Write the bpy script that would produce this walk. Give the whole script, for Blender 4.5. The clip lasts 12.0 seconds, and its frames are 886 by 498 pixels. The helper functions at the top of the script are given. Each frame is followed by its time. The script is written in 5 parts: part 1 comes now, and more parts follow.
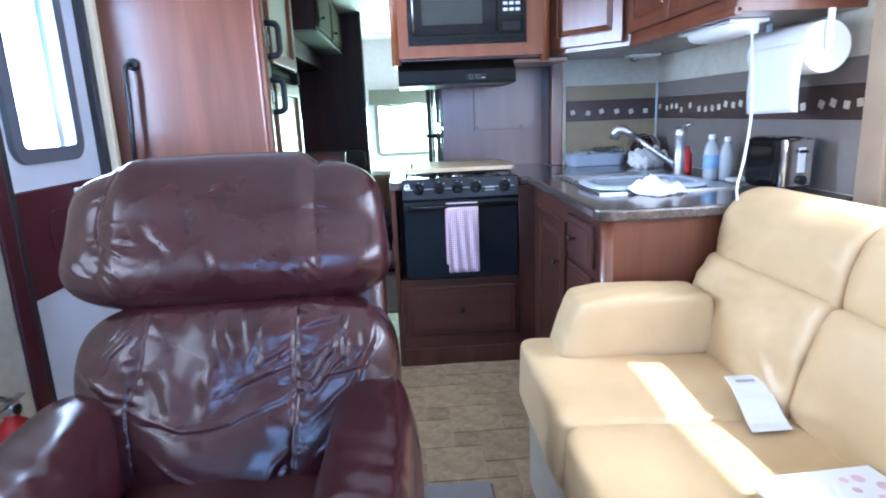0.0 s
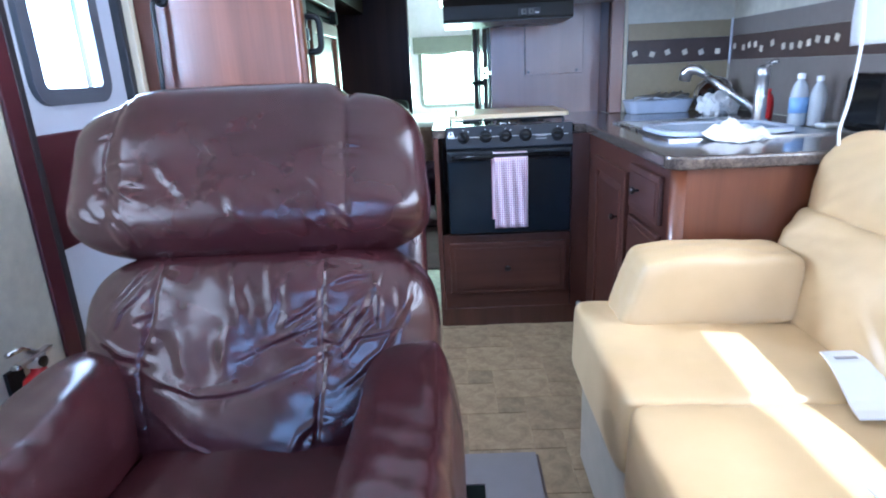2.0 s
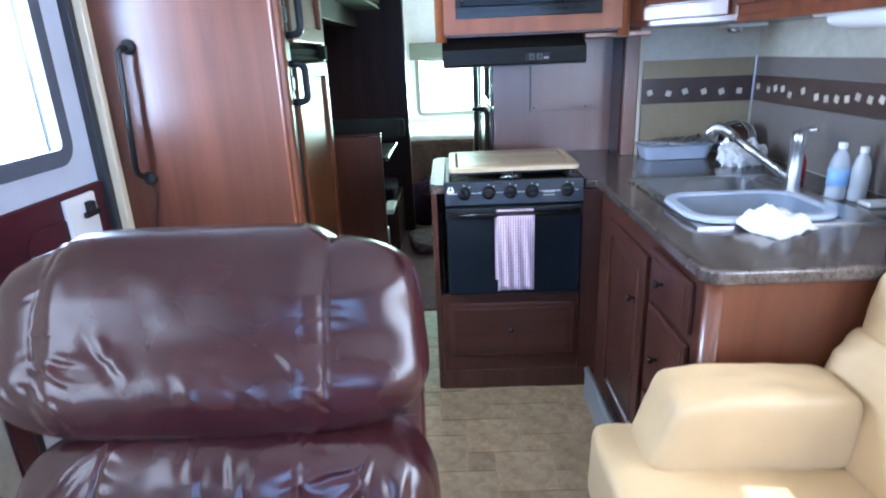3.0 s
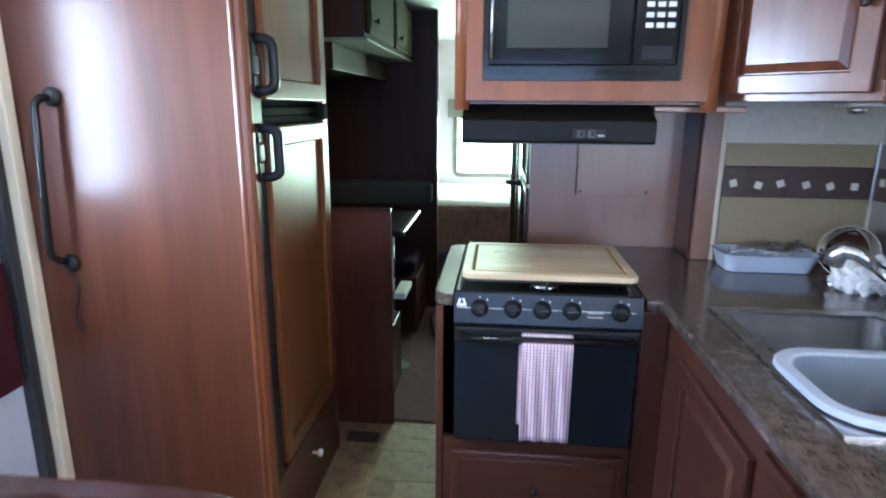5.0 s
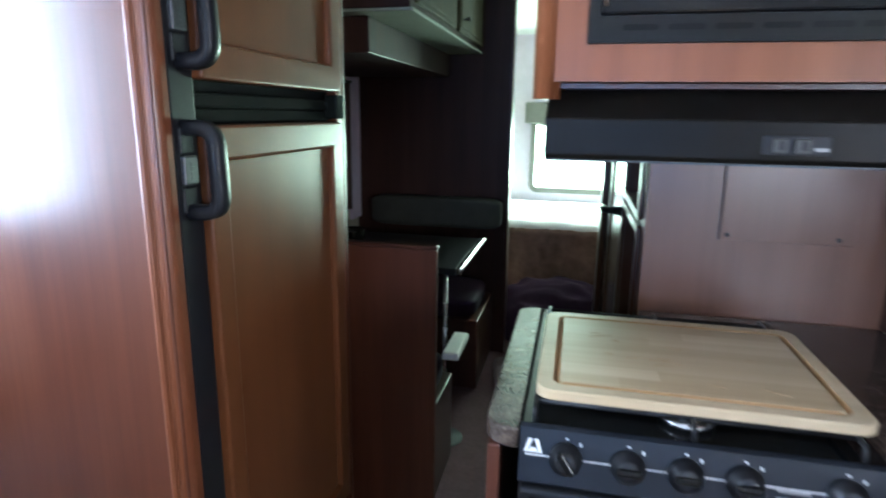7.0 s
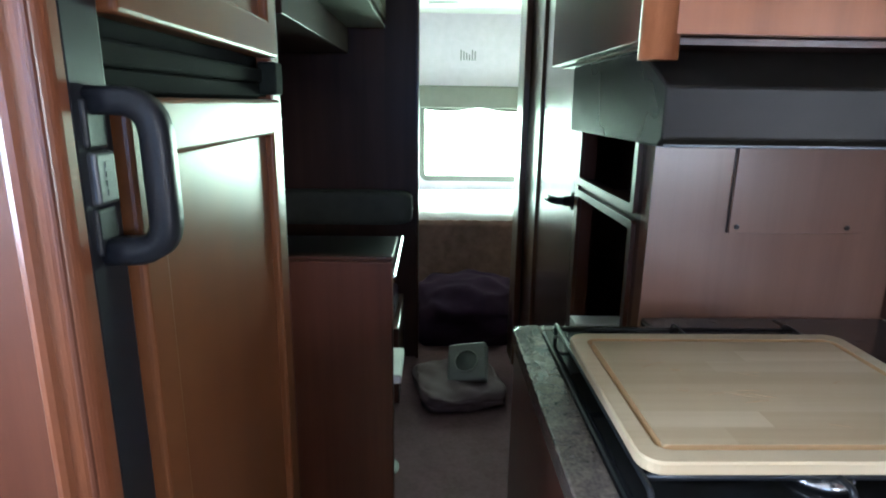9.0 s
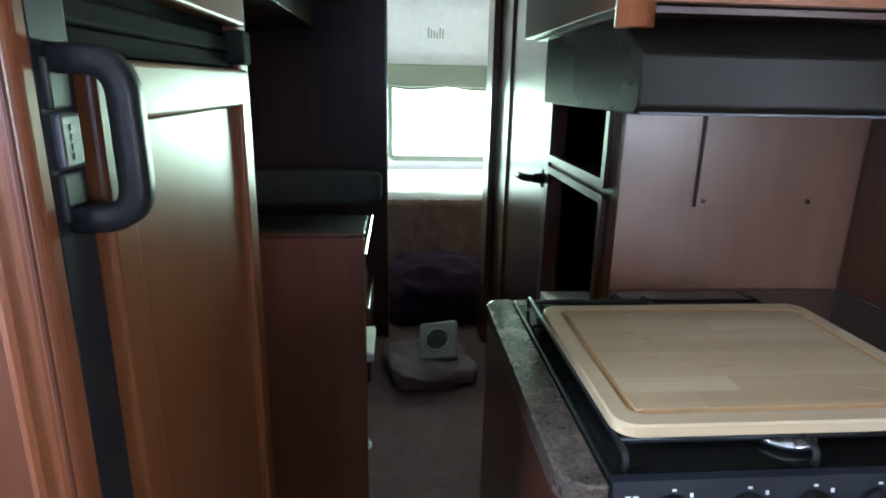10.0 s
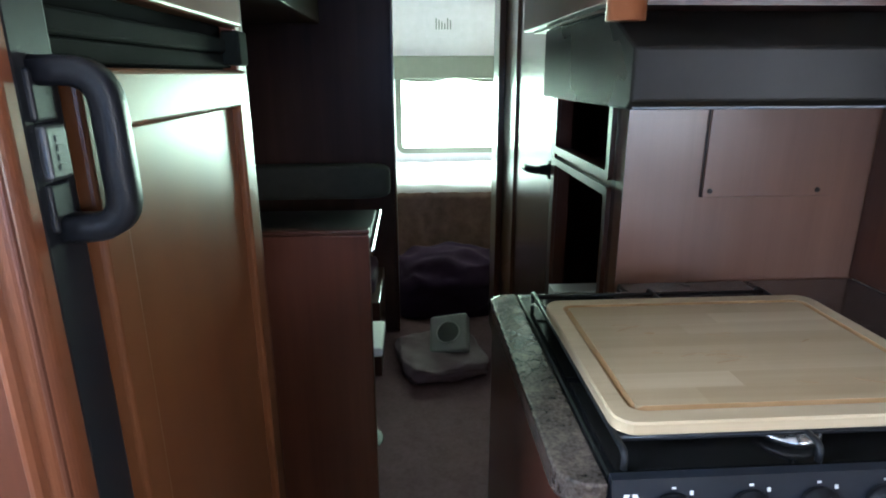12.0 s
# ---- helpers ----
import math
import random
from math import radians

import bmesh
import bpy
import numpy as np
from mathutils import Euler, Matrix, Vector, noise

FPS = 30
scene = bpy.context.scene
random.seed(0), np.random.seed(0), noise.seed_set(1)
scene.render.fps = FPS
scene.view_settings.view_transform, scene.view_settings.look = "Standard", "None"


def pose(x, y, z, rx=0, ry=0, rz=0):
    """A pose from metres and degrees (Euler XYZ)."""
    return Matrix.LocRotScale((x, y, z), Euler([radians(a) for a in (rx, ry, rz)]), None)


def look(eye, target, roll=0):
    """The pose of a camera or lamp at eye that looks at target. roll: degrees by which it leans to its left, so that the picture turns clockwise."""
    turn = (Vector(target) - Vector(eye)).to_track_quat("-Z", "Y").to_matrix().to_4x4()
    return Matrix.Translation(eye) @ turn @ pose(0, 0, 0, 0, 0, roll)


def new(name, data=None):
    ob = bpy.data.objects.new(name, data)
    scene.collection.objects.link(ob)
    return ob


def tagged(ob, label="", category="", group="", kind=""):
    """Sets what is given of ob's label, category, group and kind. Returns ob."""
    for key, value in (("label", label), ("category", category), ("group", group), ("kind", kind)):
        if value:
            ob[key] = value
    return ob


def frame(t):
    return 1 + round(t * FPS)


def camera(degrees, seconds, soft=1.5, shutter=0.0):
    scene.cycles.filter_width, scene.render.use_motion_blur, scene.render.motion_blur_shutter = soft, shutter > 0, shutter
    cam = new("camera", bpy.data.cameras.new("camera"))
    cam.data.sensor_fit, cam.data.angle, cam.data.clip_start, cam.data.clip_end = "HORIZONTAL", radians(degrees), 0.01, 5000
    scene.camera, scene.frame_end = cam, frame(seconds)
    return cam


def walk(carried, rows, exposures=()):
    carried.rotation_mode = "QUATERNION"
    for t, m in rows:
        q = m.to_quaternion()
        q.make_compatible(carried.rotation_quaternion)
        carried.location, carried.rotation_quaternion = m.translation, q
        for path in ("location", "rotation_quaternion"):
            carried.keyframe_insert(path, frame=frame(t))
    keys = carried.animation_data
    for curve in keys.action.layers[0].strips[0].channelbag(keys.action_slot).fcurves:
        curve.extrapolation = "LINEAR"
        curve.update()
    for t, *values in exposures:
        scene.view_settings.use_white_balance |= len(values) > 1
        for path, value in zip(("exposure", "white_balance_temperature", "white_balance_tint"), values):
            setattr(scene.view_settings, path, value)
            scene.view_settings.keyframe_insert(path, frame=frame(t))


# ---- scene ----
cam = camera(74.4, 12.0, 1.9, 0.5)
PATH = [
    (0, (0.321, 1.193, 1.208), (0.418, 3.139, 0.759), -2.5),
    (0.5, (0.314, 1.207, 1.197), (0.351, 3.156, 0.746), -2.2),
    (1, (0.323, 1.219, 1.192), (0.331, 3.157, 0.696), -2.5),
    (1.5, (0.319, 1.249, 1.177), (0.308, 3.181, 0.66), -2.1),
    (2, (0.319, 1.359, 1.15), (0.262, 3.271, 0.568), -2.8),
    (2.5, (0.315, 1.569, 1.255), (0.259, 3.472, 0.645), -3.6),
    (3, (0.316, 1.651, 1.395), (0.27, 3.547, 0.76), -2.5),
    (3.3, (0.307, 1.701, 1.448), (0.251, 3.592, 0.8), 0.3),
    (3.5, (0.319, 1.77, 1.436), (0.249, 3.678, 0.842), -1.2),
    (3.7, (0.341, 1.816, 1.452), (0.285, 3.731, 0.878), -1.6),
    (5.3, (0.411, 2.409, 1.432), (0.194, 4.349, 0.995), 0.0),
    (5.5, (0.43, 2.505, 1.421), (0.181, 4.445, 1.003), -0.7),
    (5.9, (0.465, 2.67, 1.408), (0.16, 4.592, 0.947), 0.8),
    (6, (0.464, 2.717, 1.408), (0.149, 4.636, 0.943), -0.2),
    (6.2, (0.454, 2.776, 1.423), (0.12, 4.694, 0.965), -1.6),
    (6.5, (0.405, 2.877, 1.421), (0.058, 4.795, 0.971), -0.4),
    (7, (0.34, 3.016, 1.407), (-0.087, 4.917, 0.956), 0.81),
    (7.2, (0.32, 3.076, 1.417), (-0.204, 4.956, 0.982), 1.06),
    (8.8, (0.052, 3.295, 1.396), (0.049, 5.237, 0.921), 0.3),
    (9, (0.035, 3.308, 1.383), (0.083, 5.247, 0.896), 0.8),
    (9.5, (0.018, 3.306, 1.373), (0.17, 5.233, 0.862), 1.8),
    (10, (0.023, 3.308, 1.367), (0.182, 5.226, 0.823), 1.2),
    (10.5, (0.025, 3.311, 1.366), (0.152, 5.222, 0.79), 0.7),
    (11, (0.029, 3.313, 1.366), (0.128, 5.22, 0.771), -0.2),
    (11.5, (0.034, 3.313, 1.375), (0.133, 5.22, 0.781), 0.2),
    (12, (0.048, 3.312, 1.377), (0.157, 5.225, 0.802), -0.2),
]
walk(cam, [(t, look(eye, target, roll)) for t, eye, target, roll in PATH],
     [(0.0, 0.70, 4950, 12), (1.5, 0.76, 4850, 12), (3.5, 0.70, 5100, 12), (5.5, 0.50, 5350, 12), (7.0, 0.44, 5300, 12), (9.0, 0.52, 5350, 12), (10.5, 0.30, 5400, 12), (12.0, 0.44, 5400, 12)])

# ---- world, sun, lights ----
world = bpy.data.worlds.new("world")
scene.world = world
world.use_nodes = True
wn = world.node_tree.nodes
sky = wn.new("ShaderNodeTexSky")
sky.sky_type = "NISHITA"
sky.sun_disc = False
sky.sun_elevation = radians(52.4)
sky.sun_rotation = radians(85)
world.node_tree.links.new(sky.outputs[0], wn["Background"].inputs[0])
wn["Background"].inputs[1].default_value = 0.12

sun = new("sun", bpy.data.lights.new("sun", "SUN"))
sun.data.energy, sun.data.angle, sun.data.color = 5.0, radians(0.5), (1.0, 0.95, 0.86)
sun.matrix_world = look((3.0, 1.85, 3.9), (0.0, 2.0, 0.0))


def daylight(name, at, to, w, h, power, colour):
    """Sky light that comes in through one opening."""
    lamp = new(name, bpy.data.lights.new(name, "AREA"))
    lamp.data.shape, lamp.data.size, lamp.data.size_y = "RECTANGLE", w, h
    lamp.data.energy, lamp.data.color = power, colour
    lamp.matrix_world = look(at, to)
    return lamp


daylight("daylight_bedroom", (0.42, 8.20, 1.10), (0.42, 0, 1.10), 0.95, 0.75, 92, (0.76, 1.0, 0.66))
daylight("daylight_door", (-1.05, 3.355, 1.47), (5, 3.355, 1.47), 0.50, 0.90, 44, (0.80, 0.90, 1.0))
daylight("daylight_sofa", (1.80, 1.70, 1.30), (0, 1.70, 1.30), 2.0, 0.66, 39, (1.0, 0.96, 0.90))
daylight("daylight_windshield", (0.35, -1.10, 1.42), (0.35, 5, 1.3), 2.2, 1.10, 35, (0.44, 0.65, 1.0))
# The west opening is assumed; it lifts the recliner's left and the sofa.
daylight("daylight_west_assumed", (-1.05, 1.55, 1.32), (5, 1.55, 1.32), 1.2, 0.60, 10, (1.0, 0.97, 0.92))

# ---- materials ----


def material(name, rough=0.5, metal=0.0, coat=0.0, spec=0.5):
    m = bpy.data.materials.new(name)
    m.use_nodes = True
    b = m.node_tree.nodes["Principled BSDF"]
    b.inputs["Roughness"].default_value = rough
    b.inputs["Metallic"].default_value = metal
    b.inputs["Coat Weight"].default_value = coat
    b.inputs["Coat Roughness"].default_value = 0.24
    b.inputs["Specular IOR Level"].default_value = spec
    return m, m.node_tree, b


def tex_coords(nt, scale, turn=(0, 0, 0), kind="Object"):
    tc = nt.nodes.new("ShaderNodeTexCoord")
    mp = nt.nodes.new("ShaderNodeMapping")
    mp.inputs["Scale"].default_value = scale
    mp.inputs["Rotation"].default_value = turn
    nt.links.new(tc.outputs[kind], mp.inputs["Vector"])
    return mp.outputs[0]


def noise_node(nt, vec, scale, detail=4.0, rough=0.55, distort=0.0):
    n = nt.nodes.new("ShaderNodeTexNoise")
    n.inputs["Scale"].default_value = scale
    n.inputs["Detail"].default_value = detail
    n.inputs["Roughness"].default_value = rough
    n.inputs["Distortion"].default_value = distort
    nt.links.new(vec, n.inputs["Vector"])
    return n.outputs["Fac"]


def ramp(nt, fac, stops):
    r = nt.nodes.new("ShaderNodeValToRGB")
    e = r.color_ramp.elements
    while len(e) < len(stops):
        e.new(0.5)
    for i, (p, c) in enumerate(stops):
        e[i].position, e[i].color = p, (*c, 1)
    nt.links.new(fac, r.inputs[0])
    return r.outputs[0]


def mix(nt, fac, a, b, mode="MIX"):
    m = nt.nodes.new("ShaderNodeMix")
    m.data_type, m.blend_type = "RGBA", mode
    for sock, v in ((m.inputs[0], fac), (m.inputs[6], a), (m.inputs[7], b)):
        if isinstance(v, (int, float)):
            sock.default_value = v
        elif isinstance(v, tuple):
            sock.default_value = (*v, 1)
        else:
            nt.links.new(v, sock)
    return m.outputs[2]


def bump(nt, b, height, strength, dist=0.002):
    n = nt.nodes.new("ShaderNodeBump")
    n.inputs["Strength"].default_value = strength
    n.inputs["Distance"].default_value = dist
    nt.links.new(height, n.inputs["Height"])
    nt.links.new(n.outputs[0], b.inputs["Normal"])


def vary_rough(nt, b, fac, lo, hi):
    r = nt.nodes.new("ShaderNodeMapRange")
    r.inputs["To Min"].default_value, r.inputs["To Max"].default_value = lo, hi
    nt.links.new(fac, r.inputs["Value"])
    nt.links.new(r.outputs[0], b.inputs["Roughness"])


def wood(name, dark, mid, light, rough=0.28, coat=0.4, along="z", grain=1.0):
    m, nt, b = material(name, rough, 0, coat, 0.22)
    s = {"z": (14, 14, 0.9), "x": (0.9, 14, 14), "y": (14, 0.9, 14)}[along]
    v = tex_coords(nt, tuple(k * grain for k in s))
    big = noise_node(nt, v, 1.0, 2.5, 0.5, 0.5)
    fine = noise_node(nt, tex_coords(nt, tuple(k * 9 if k > 5 else k * 3 for k in s)), 1.0, 3, 0.7)
    col = ramp(nt, big, [(0.28, dark), (0.5, mid), (0.72, light)])
    col2 = mix(nt, 0.18, col, ramp(nt, fine, [(0.3, dark), (0.7, light)]))
    nt.links.new(col2, b.inputs["Base Color"])
    vary_rough(nt, b, big, rough * 0.95, rough * 1.08)
    return m


def plain(name, colour, rough=0.5, metal=0.0, coat=0.0, spread=0.12, scale=18.0, bumpy=0.05, spec=0.5):
    """A surface of one paint or plastic, with slight dirt at two scales."""
    m, nt, b = material(name, rough, metal, coat, spec)
    v = tex_coords(nt, (1, 1, 1))
    a = noise_node(nt, v, scale, 5)
    c = noise_node(nt, v, scale * 0.17, 3)
    lo = tuple(k * (1 - spread) for k in colour)
    hi = tuple(min(1, k * (1 + spread)) for k in colour)
    col = mix(nt, 0.5, ramp(nt, a, [(0.3, lo), (0.7, hi)]), ramp(nt, c, [(0.3, lo), (0.7, hi)]))
    nt.links.new(col, b.inputs["Base Color"])
    vary_rough(nt, b, c, rough * 0.85, min(1, rough * 1.15))
    if bumpy:
        bump(nt, b, noise_node(nt, v, scale * 8, 3), bumpy, 0.001)
    return m


def noise_col(nt, vec, scale):
    n = nt.nodes.new("ShaderNodeTexNoise")
    n.inputs["Scale"].default_value = scale
    nt.links.new(vec, n.inputs["Vector"])
    return n.outputs["Color"]


def leather(name, dark, light, rough, creases=False):
    """Grained hide, with fine stress wrinkles in patches where creased."""
    m, nt, b = material(name, rough, 0, 0.0, 0.54 if creases else 0.5)
    v = tex_coords(nt, (1, 1, 1))
    big = noise_node(nt, v, 5.0, 4)
    col = ramp(nt, big, [(0.3, dark), (0.7, light)])
    nt.links.new(col, b.inputs["Base Color"])
    vary_rough(nt, b, noise_node(nt, v, 7.0, 4), rough * 0.82, rough * 1.25)
    vor = nt.nodes.new("ShaderNodeTexVoronoi")
    vor.inputs["Scale"].default_value = 420
    nt.links.new(v, vor.inputs["Vector"])
    bump(nt, b, vor.outputs["Distance"], 0.10, 0.001)
    if creases:
        fine = nt.nodes.new("ShaderNodeTexNoise")
        fine.noise_type = "RIDGED_MULTIFRACTAL"
        fine.inputs["Scale"].default_value = 24
        fine.inputs["Detail"].default_value = 2.5
        nt.links.new(mix(nt, 0.06, tex_coords(nt, (1.0, 1.0, 0.55), (0, 0.35, 0)), noise_col(nt, v, 9.0)), fine.inputs["Vector"])
        patch = ramp(nt, noise_node(nt, v, 6.0, 2), [(0.46, (0, 0, 0)), (0.70, (0.6, 0.6, 0.6))])
        second = nt.nodes.new("ShaderNodeBump")
        second.inputs["Distance"].default_value = 0.0011
        nt.links.new(patch, second.inputs["Strength"])
        nt.links.new(fine.outputs["Fac"], second.inputs["Height"])
        nt.links.new(b.inputs["Normal"].links[0].from_socket, second.inputs["Normal"])
        nt.links.new(second.outputs[0], b.inputs["Normal"])
    return m


CHERRY = wood("cherry_veneer", (0.088, 0.025, 0.010), (0.124, 0.037, 0.015), (0.160, 0.053, 0.021), 0.38, 1.0)
# Base cabinet fronts: cherry darkened to carry the shade low in the kitchen.
CHERRY_X_SHADED = wood("shaded_cherry_level", (0.046, 0.0145, 0.0085), (0.064, 0.021, 0.012), (0.084, 0.029, 0.016), 0.42, 0.4, "x")
FRONTS_SHADED = wood("shaded_cherry_fronts", (0.046, 0.0155, 0.0105), (0.064, 0.0220, 0.0142), (0.084, 0.0305, 0.0188), 0.38, 0.6)
HONEY = wood("honey_cherry", (0.165, 0.054, 0.020), (0.205, 0.071, 0.027), (0.245, 0.089, 0.036), 0.36, 0.25)
OAK = wood("fridge_panel_wood", (0.106, 0.038, 0.0140), (0.120, 0.0435, 0.0155), (0.134, 0.0495, 0.0175), 0.30, 0.12)
VENEER = wood("fridge_cherry_veneer", (0.058, 0.0175, 0.0090), (0.083, 0.026, 0.0130), (0.107, 0.037, 0.0185), 0.40, 0.55)
DOORWOOD = wood("glossy_dark_door", (0.040, 0.013, 0.008), (0.056, 0.019, 0.011), (0.072, 0.026, 0.015), 0.24, 1.0)
PARTITION = wood("dark_partition_panel", (0.030, 0.012, 0.008), (0.044, 0.017, 0.011), (0.060, 0.024, 0.015), 0.55, 0.05)
DARKWOOD = wood("dark_cherry", (0.040, 0.013, 0.008), (0.060, 0.021, 0.012), (0.082, 0.030, 0.017), 0.32, 0.7)
MAPLE = wood("maple_board", (0.46, 0.345, 0.20), (0.56, 0.435, 0.265), (0.66, 0.535, 0.35), 0.40, 0.3, "x", 0.8)


def tint_pieces(m, lo, hi):
    """Each piece of a repeated part takes a slightly different tone."""
    nt = m.node_tree
    b = nt.nodes["Principled BSDF"]
    src = b.inputs["Base Color"].links[0].from_socket
    info = nt.nodes.new("ShaderNodeObjectInfo")
    nt.links.new(mix(nt, 1.0, src, ramp(nt, info.outputs["Random"], [(0.0, lo), (1.0, hi)]), "MULTIPLY"), b.inputs["Base Color"])
    return m


tint_pieces(MAPLE, (0.80, 0.76, 0.70), (1.0, 1.0, 1.0))
GROOVE = wood("board_groove", (0.30, 0.17, 0.07), (0.36, 0.21, 0.09), (0.42, 0.26, 0.12), 0.5, 0.0, "x")
BURGUNDY = leather("burgundy_leather", (0.0195, 0.0048, 0.0062), (0.035, 0.0090, 0.0108), 0.225, True)
BURGUNDY_VINYL = plain("burgundy_vinyl", (0.050, 0.008, 0.014), 0.42)
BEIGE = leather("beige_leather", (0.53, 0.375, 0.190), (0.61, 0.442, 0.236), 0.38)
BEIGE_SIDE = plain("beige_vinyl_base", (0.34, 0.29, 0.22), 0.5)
WALLPAPER = plain("cream_wallpaper", (0.56, 0.53, 0.43), 0.62, spread=0.16, scale=26)
LILAC = plain("pale_bedroom_wallpaper", (0.80, 0.70, 0.82), 0.65, spread=0.08)
CEIL = plain("ceiling_vinyl", (0.76, 0.75, 0.73), 0.6, spread=0.04)
CAB_TAN = plain("unseen_cab_tan", (0.46, 0.35, 0.24), 0.8, spread=0.06)
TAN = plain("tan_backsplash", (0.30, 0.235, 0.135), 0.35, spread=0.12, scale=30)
# TAN backsplash dimmed for the shaded side wall; the front wall reuses it.
DIM_TAUPE = plain("dim_taupe_backsplash", (0.20, 0.17, 0.15), 0.35, spread=0.08, scale=30)
BAND = plain("brown_backsplash_band", (0.075, 0.048, 0.038), 0.3, spread=0.2, scale=40)
TILELET = plain("stone_mosaic", (0.62, 0.56, 0.45), 0.35, spread=0.25, scale=90)
PANEL_GREY = wood("greige_laminate_panel", (0.172, 0.075, 0.041), (0.208, 0.095, 0.054), (0.243, 0.116, 0.068), 0.34, 1.0, "z", 0.6)
BLACK = plain("black_plastic", (0.013, 0.013, 0.014), 0.38, spec=0.3)
HANDLE_GREY = plain("dark_grey_plastic", (0.013, 0.0135, 0.016), 0.40, spec=0.25)
GLOSS_BLACK = plain("black_enamel", (0.009, 0.009, 0.009), 0.10, bumpy=0.0, spec=0.28)
OVEN_GLASS = plain("blue_black_oven_glass", (0.009, 0.013, 0.018), 0.10, bumpy=0.0, spec=0.4)
PLATE_GREY = plain("grey_floor_metal", (0.20, 0.175, 0.165), 0.75, spread=0.06, spec=0.2)
SMOKED = plain("smoked_trim_plastic", (0.016, 0.016, 0.015), 0.12, 0.0, bumpy=0.0, spec=0.28)
RAIL = plain("dull_black_rail", (0.010, 0.012, 0.010), 0.9, spec=0.05)
MESH_GLASS = plain("grey_mesh_glass", (0.045, 0.048, 0.042), 0.08, bumpy=0.0, spec=0.3)
NAVY_PANEL = plain("charcoal_control_panel", (0.013, 0.015, 0.020), 0.30, spec=0.4)
HOOD_GREY = plain("dark_hood_enamel", (0.0095, 0.0082, 0.0066), 0.28, bumpy=0.0, spec=0.10)
STEEL = plain("brushed_steel", (0.62, 0.62, 0.62), 0.28, 1.0)
CHROME = plain("chrome", (0.75, 0.75, 0.76), 0.10, 1.0, bumpy=0)
BRONZE = plain("dark_bronze_knob", (0.05, 0.04, 0.035), 0.3, 0.8)
WHITE = plain("white_plastic", (0.78, 0.78, 0.77), 0.4, spread=0.03)
PLATE = wood("greige_access_plate", (0.177, 0.079, 0.044), (0.213, 0.099, 0.057), (0.248, 0.121, 0.072), 0.34, 1.0, "z", 0.6)
# Tub plastic with the shade of the deep basin in its colour.
TUB_SHADED = plain("shaded_tub_plastic", (0.20, 0.235, 0.29), 0.35)
PAPER = plain("white_paper", (0.80, 0.79, 0.77), 0.8, spread=0.03, bumpy=0.12)
TRIM = plain("cream_trim", (0.66, 0.58, 0.42), 0.45, spread=0.06)
POST = plain("tan_post_vinyl", (0.33, 0.24, 0.155), 0.5, spread=0.08)
DOOR_WHITE = plain("white_door_skin", (0.50, 0.54, 0.63), 0.45, spread=0.04)
RUBBER = plain("black_rubber_frame", (0.022, 0.022, 0.026), 0.5)
GREY_TRIM = plain("grey_vinyl_trim", (0.36, 0.35, 0.34), 0.5)
# Blue-grey here paints the bright pane's flare over a dark frame.
FLARE_BEZEL = plain("flare_tinted_bezel", (0.075, 0.088, 0.112), 0.45)
SEAL = plain("dark_grey_seal", (0.20, 0.195, 0.19), 0.5)
SWITCH_GREY = plain("switch_grey", (0.055, 0.053, 0.048), 0.4)
RED = plain("red_enamel", (0.50, 0.02, 0.02), 0.3)
QUILT = plain("brown_quilt", (0.16, 0.092, 0.080), 0.9, spread=0.4, scale=22, bumpy=0.5)
SHEET = plain("white_bedding", (0.76, 0.72, 0.80), 0.9, spread=0.06, bumpy=0.3)
PURPLE = plain("dark_purple_cloth", (0.028, 0.013, 0.030), 0.95, spread=0.2, bumpy=0.4, spec=0.1)
CARPET = plain("brown_carpet", (0.118, 0.066, 0.074), 0.95, spread=0.25, scale=60, bumpy=0.6, spec=0.1)
CASE_GREY = plain("off_white_case", (0.252, 0.246, 0.246), 0.5)
OLIVE = wood("olive_brown_face", (0.034, 0.024, 0.006), (0.050, 0.036, 0.010), (0.070, 0.050, 0.015), 0.75, 0.0)
GREY_CLOTH = plain("grey_pink_cloth", (0.150, 0.100, 0.112), 0.95, spread=0.2, bumpy=0.4)
BOLSTER = plain("grey_olive_upholstery", (0.050, 0.048, 0.036), 0.8, spread=0.25, bumpy=0.4)
CURTAIN = plain("brown_curtain", (0.10, 0.05, 0.035), 0.9, bumpy=0.3)
TAUPE_SHADE = plain("taupe_roller_shade", (0.19, 0.18, 0.16), 0.8)
BLUE = plain("blue_label", (0.28, 0.45, 0.72), 0.5)
MILKY = plain("milky_plastic", (0.62, 0.66, 0.68), 0.25)
TUB = plain("pale_blue_plastic", (0.47, 0.51, 0.59), 0.35)
TAB = plain("grey_metal_tab", (0.075, 0.078, 0.084), 0.38, 0.5)
GREY_INK = plain("grey_ink", (0.10, 0.10, 0.11), 0.6)
PINK = plain("pink_print", (0.72, 0.52, 0.55), 0.7, spread=0.3)
GREEN_SIDE = plain("pale_cabinet_underside", (0.26, 0.28, 0.22), 0.6)

for lacquered in (PANEL_GREY, PLATE):
    lacquered.node_tree.nodes["Principled BSDF"].inputs["Specular IOR Level"].default_value = 0.55


def granite():
    m, nt, b = material("granite_laminate", 0.12, 0, 0.3)
    v = tex_coords(nt, (1, 1, 1))
    a = ramp(nt, noise_node(nt, v, 34, 6, 0.7), [(0.34, (0.022, 0.016, 0.013)), (0.5, (0.072, 0.052, 0.041)), (0.68, (0.17, 0.13, 0.105))])
    c = ramp(nt, noise_node(nt, v, 170, 3, 0.6), [(0.36, (0.03, 0.024, 0.02)), (0.62, (0.13, 0.105, 0.088))])
    nt.links.new(mix(nt, 0.45, a, c), b.inputs["Base Color"])
    return m


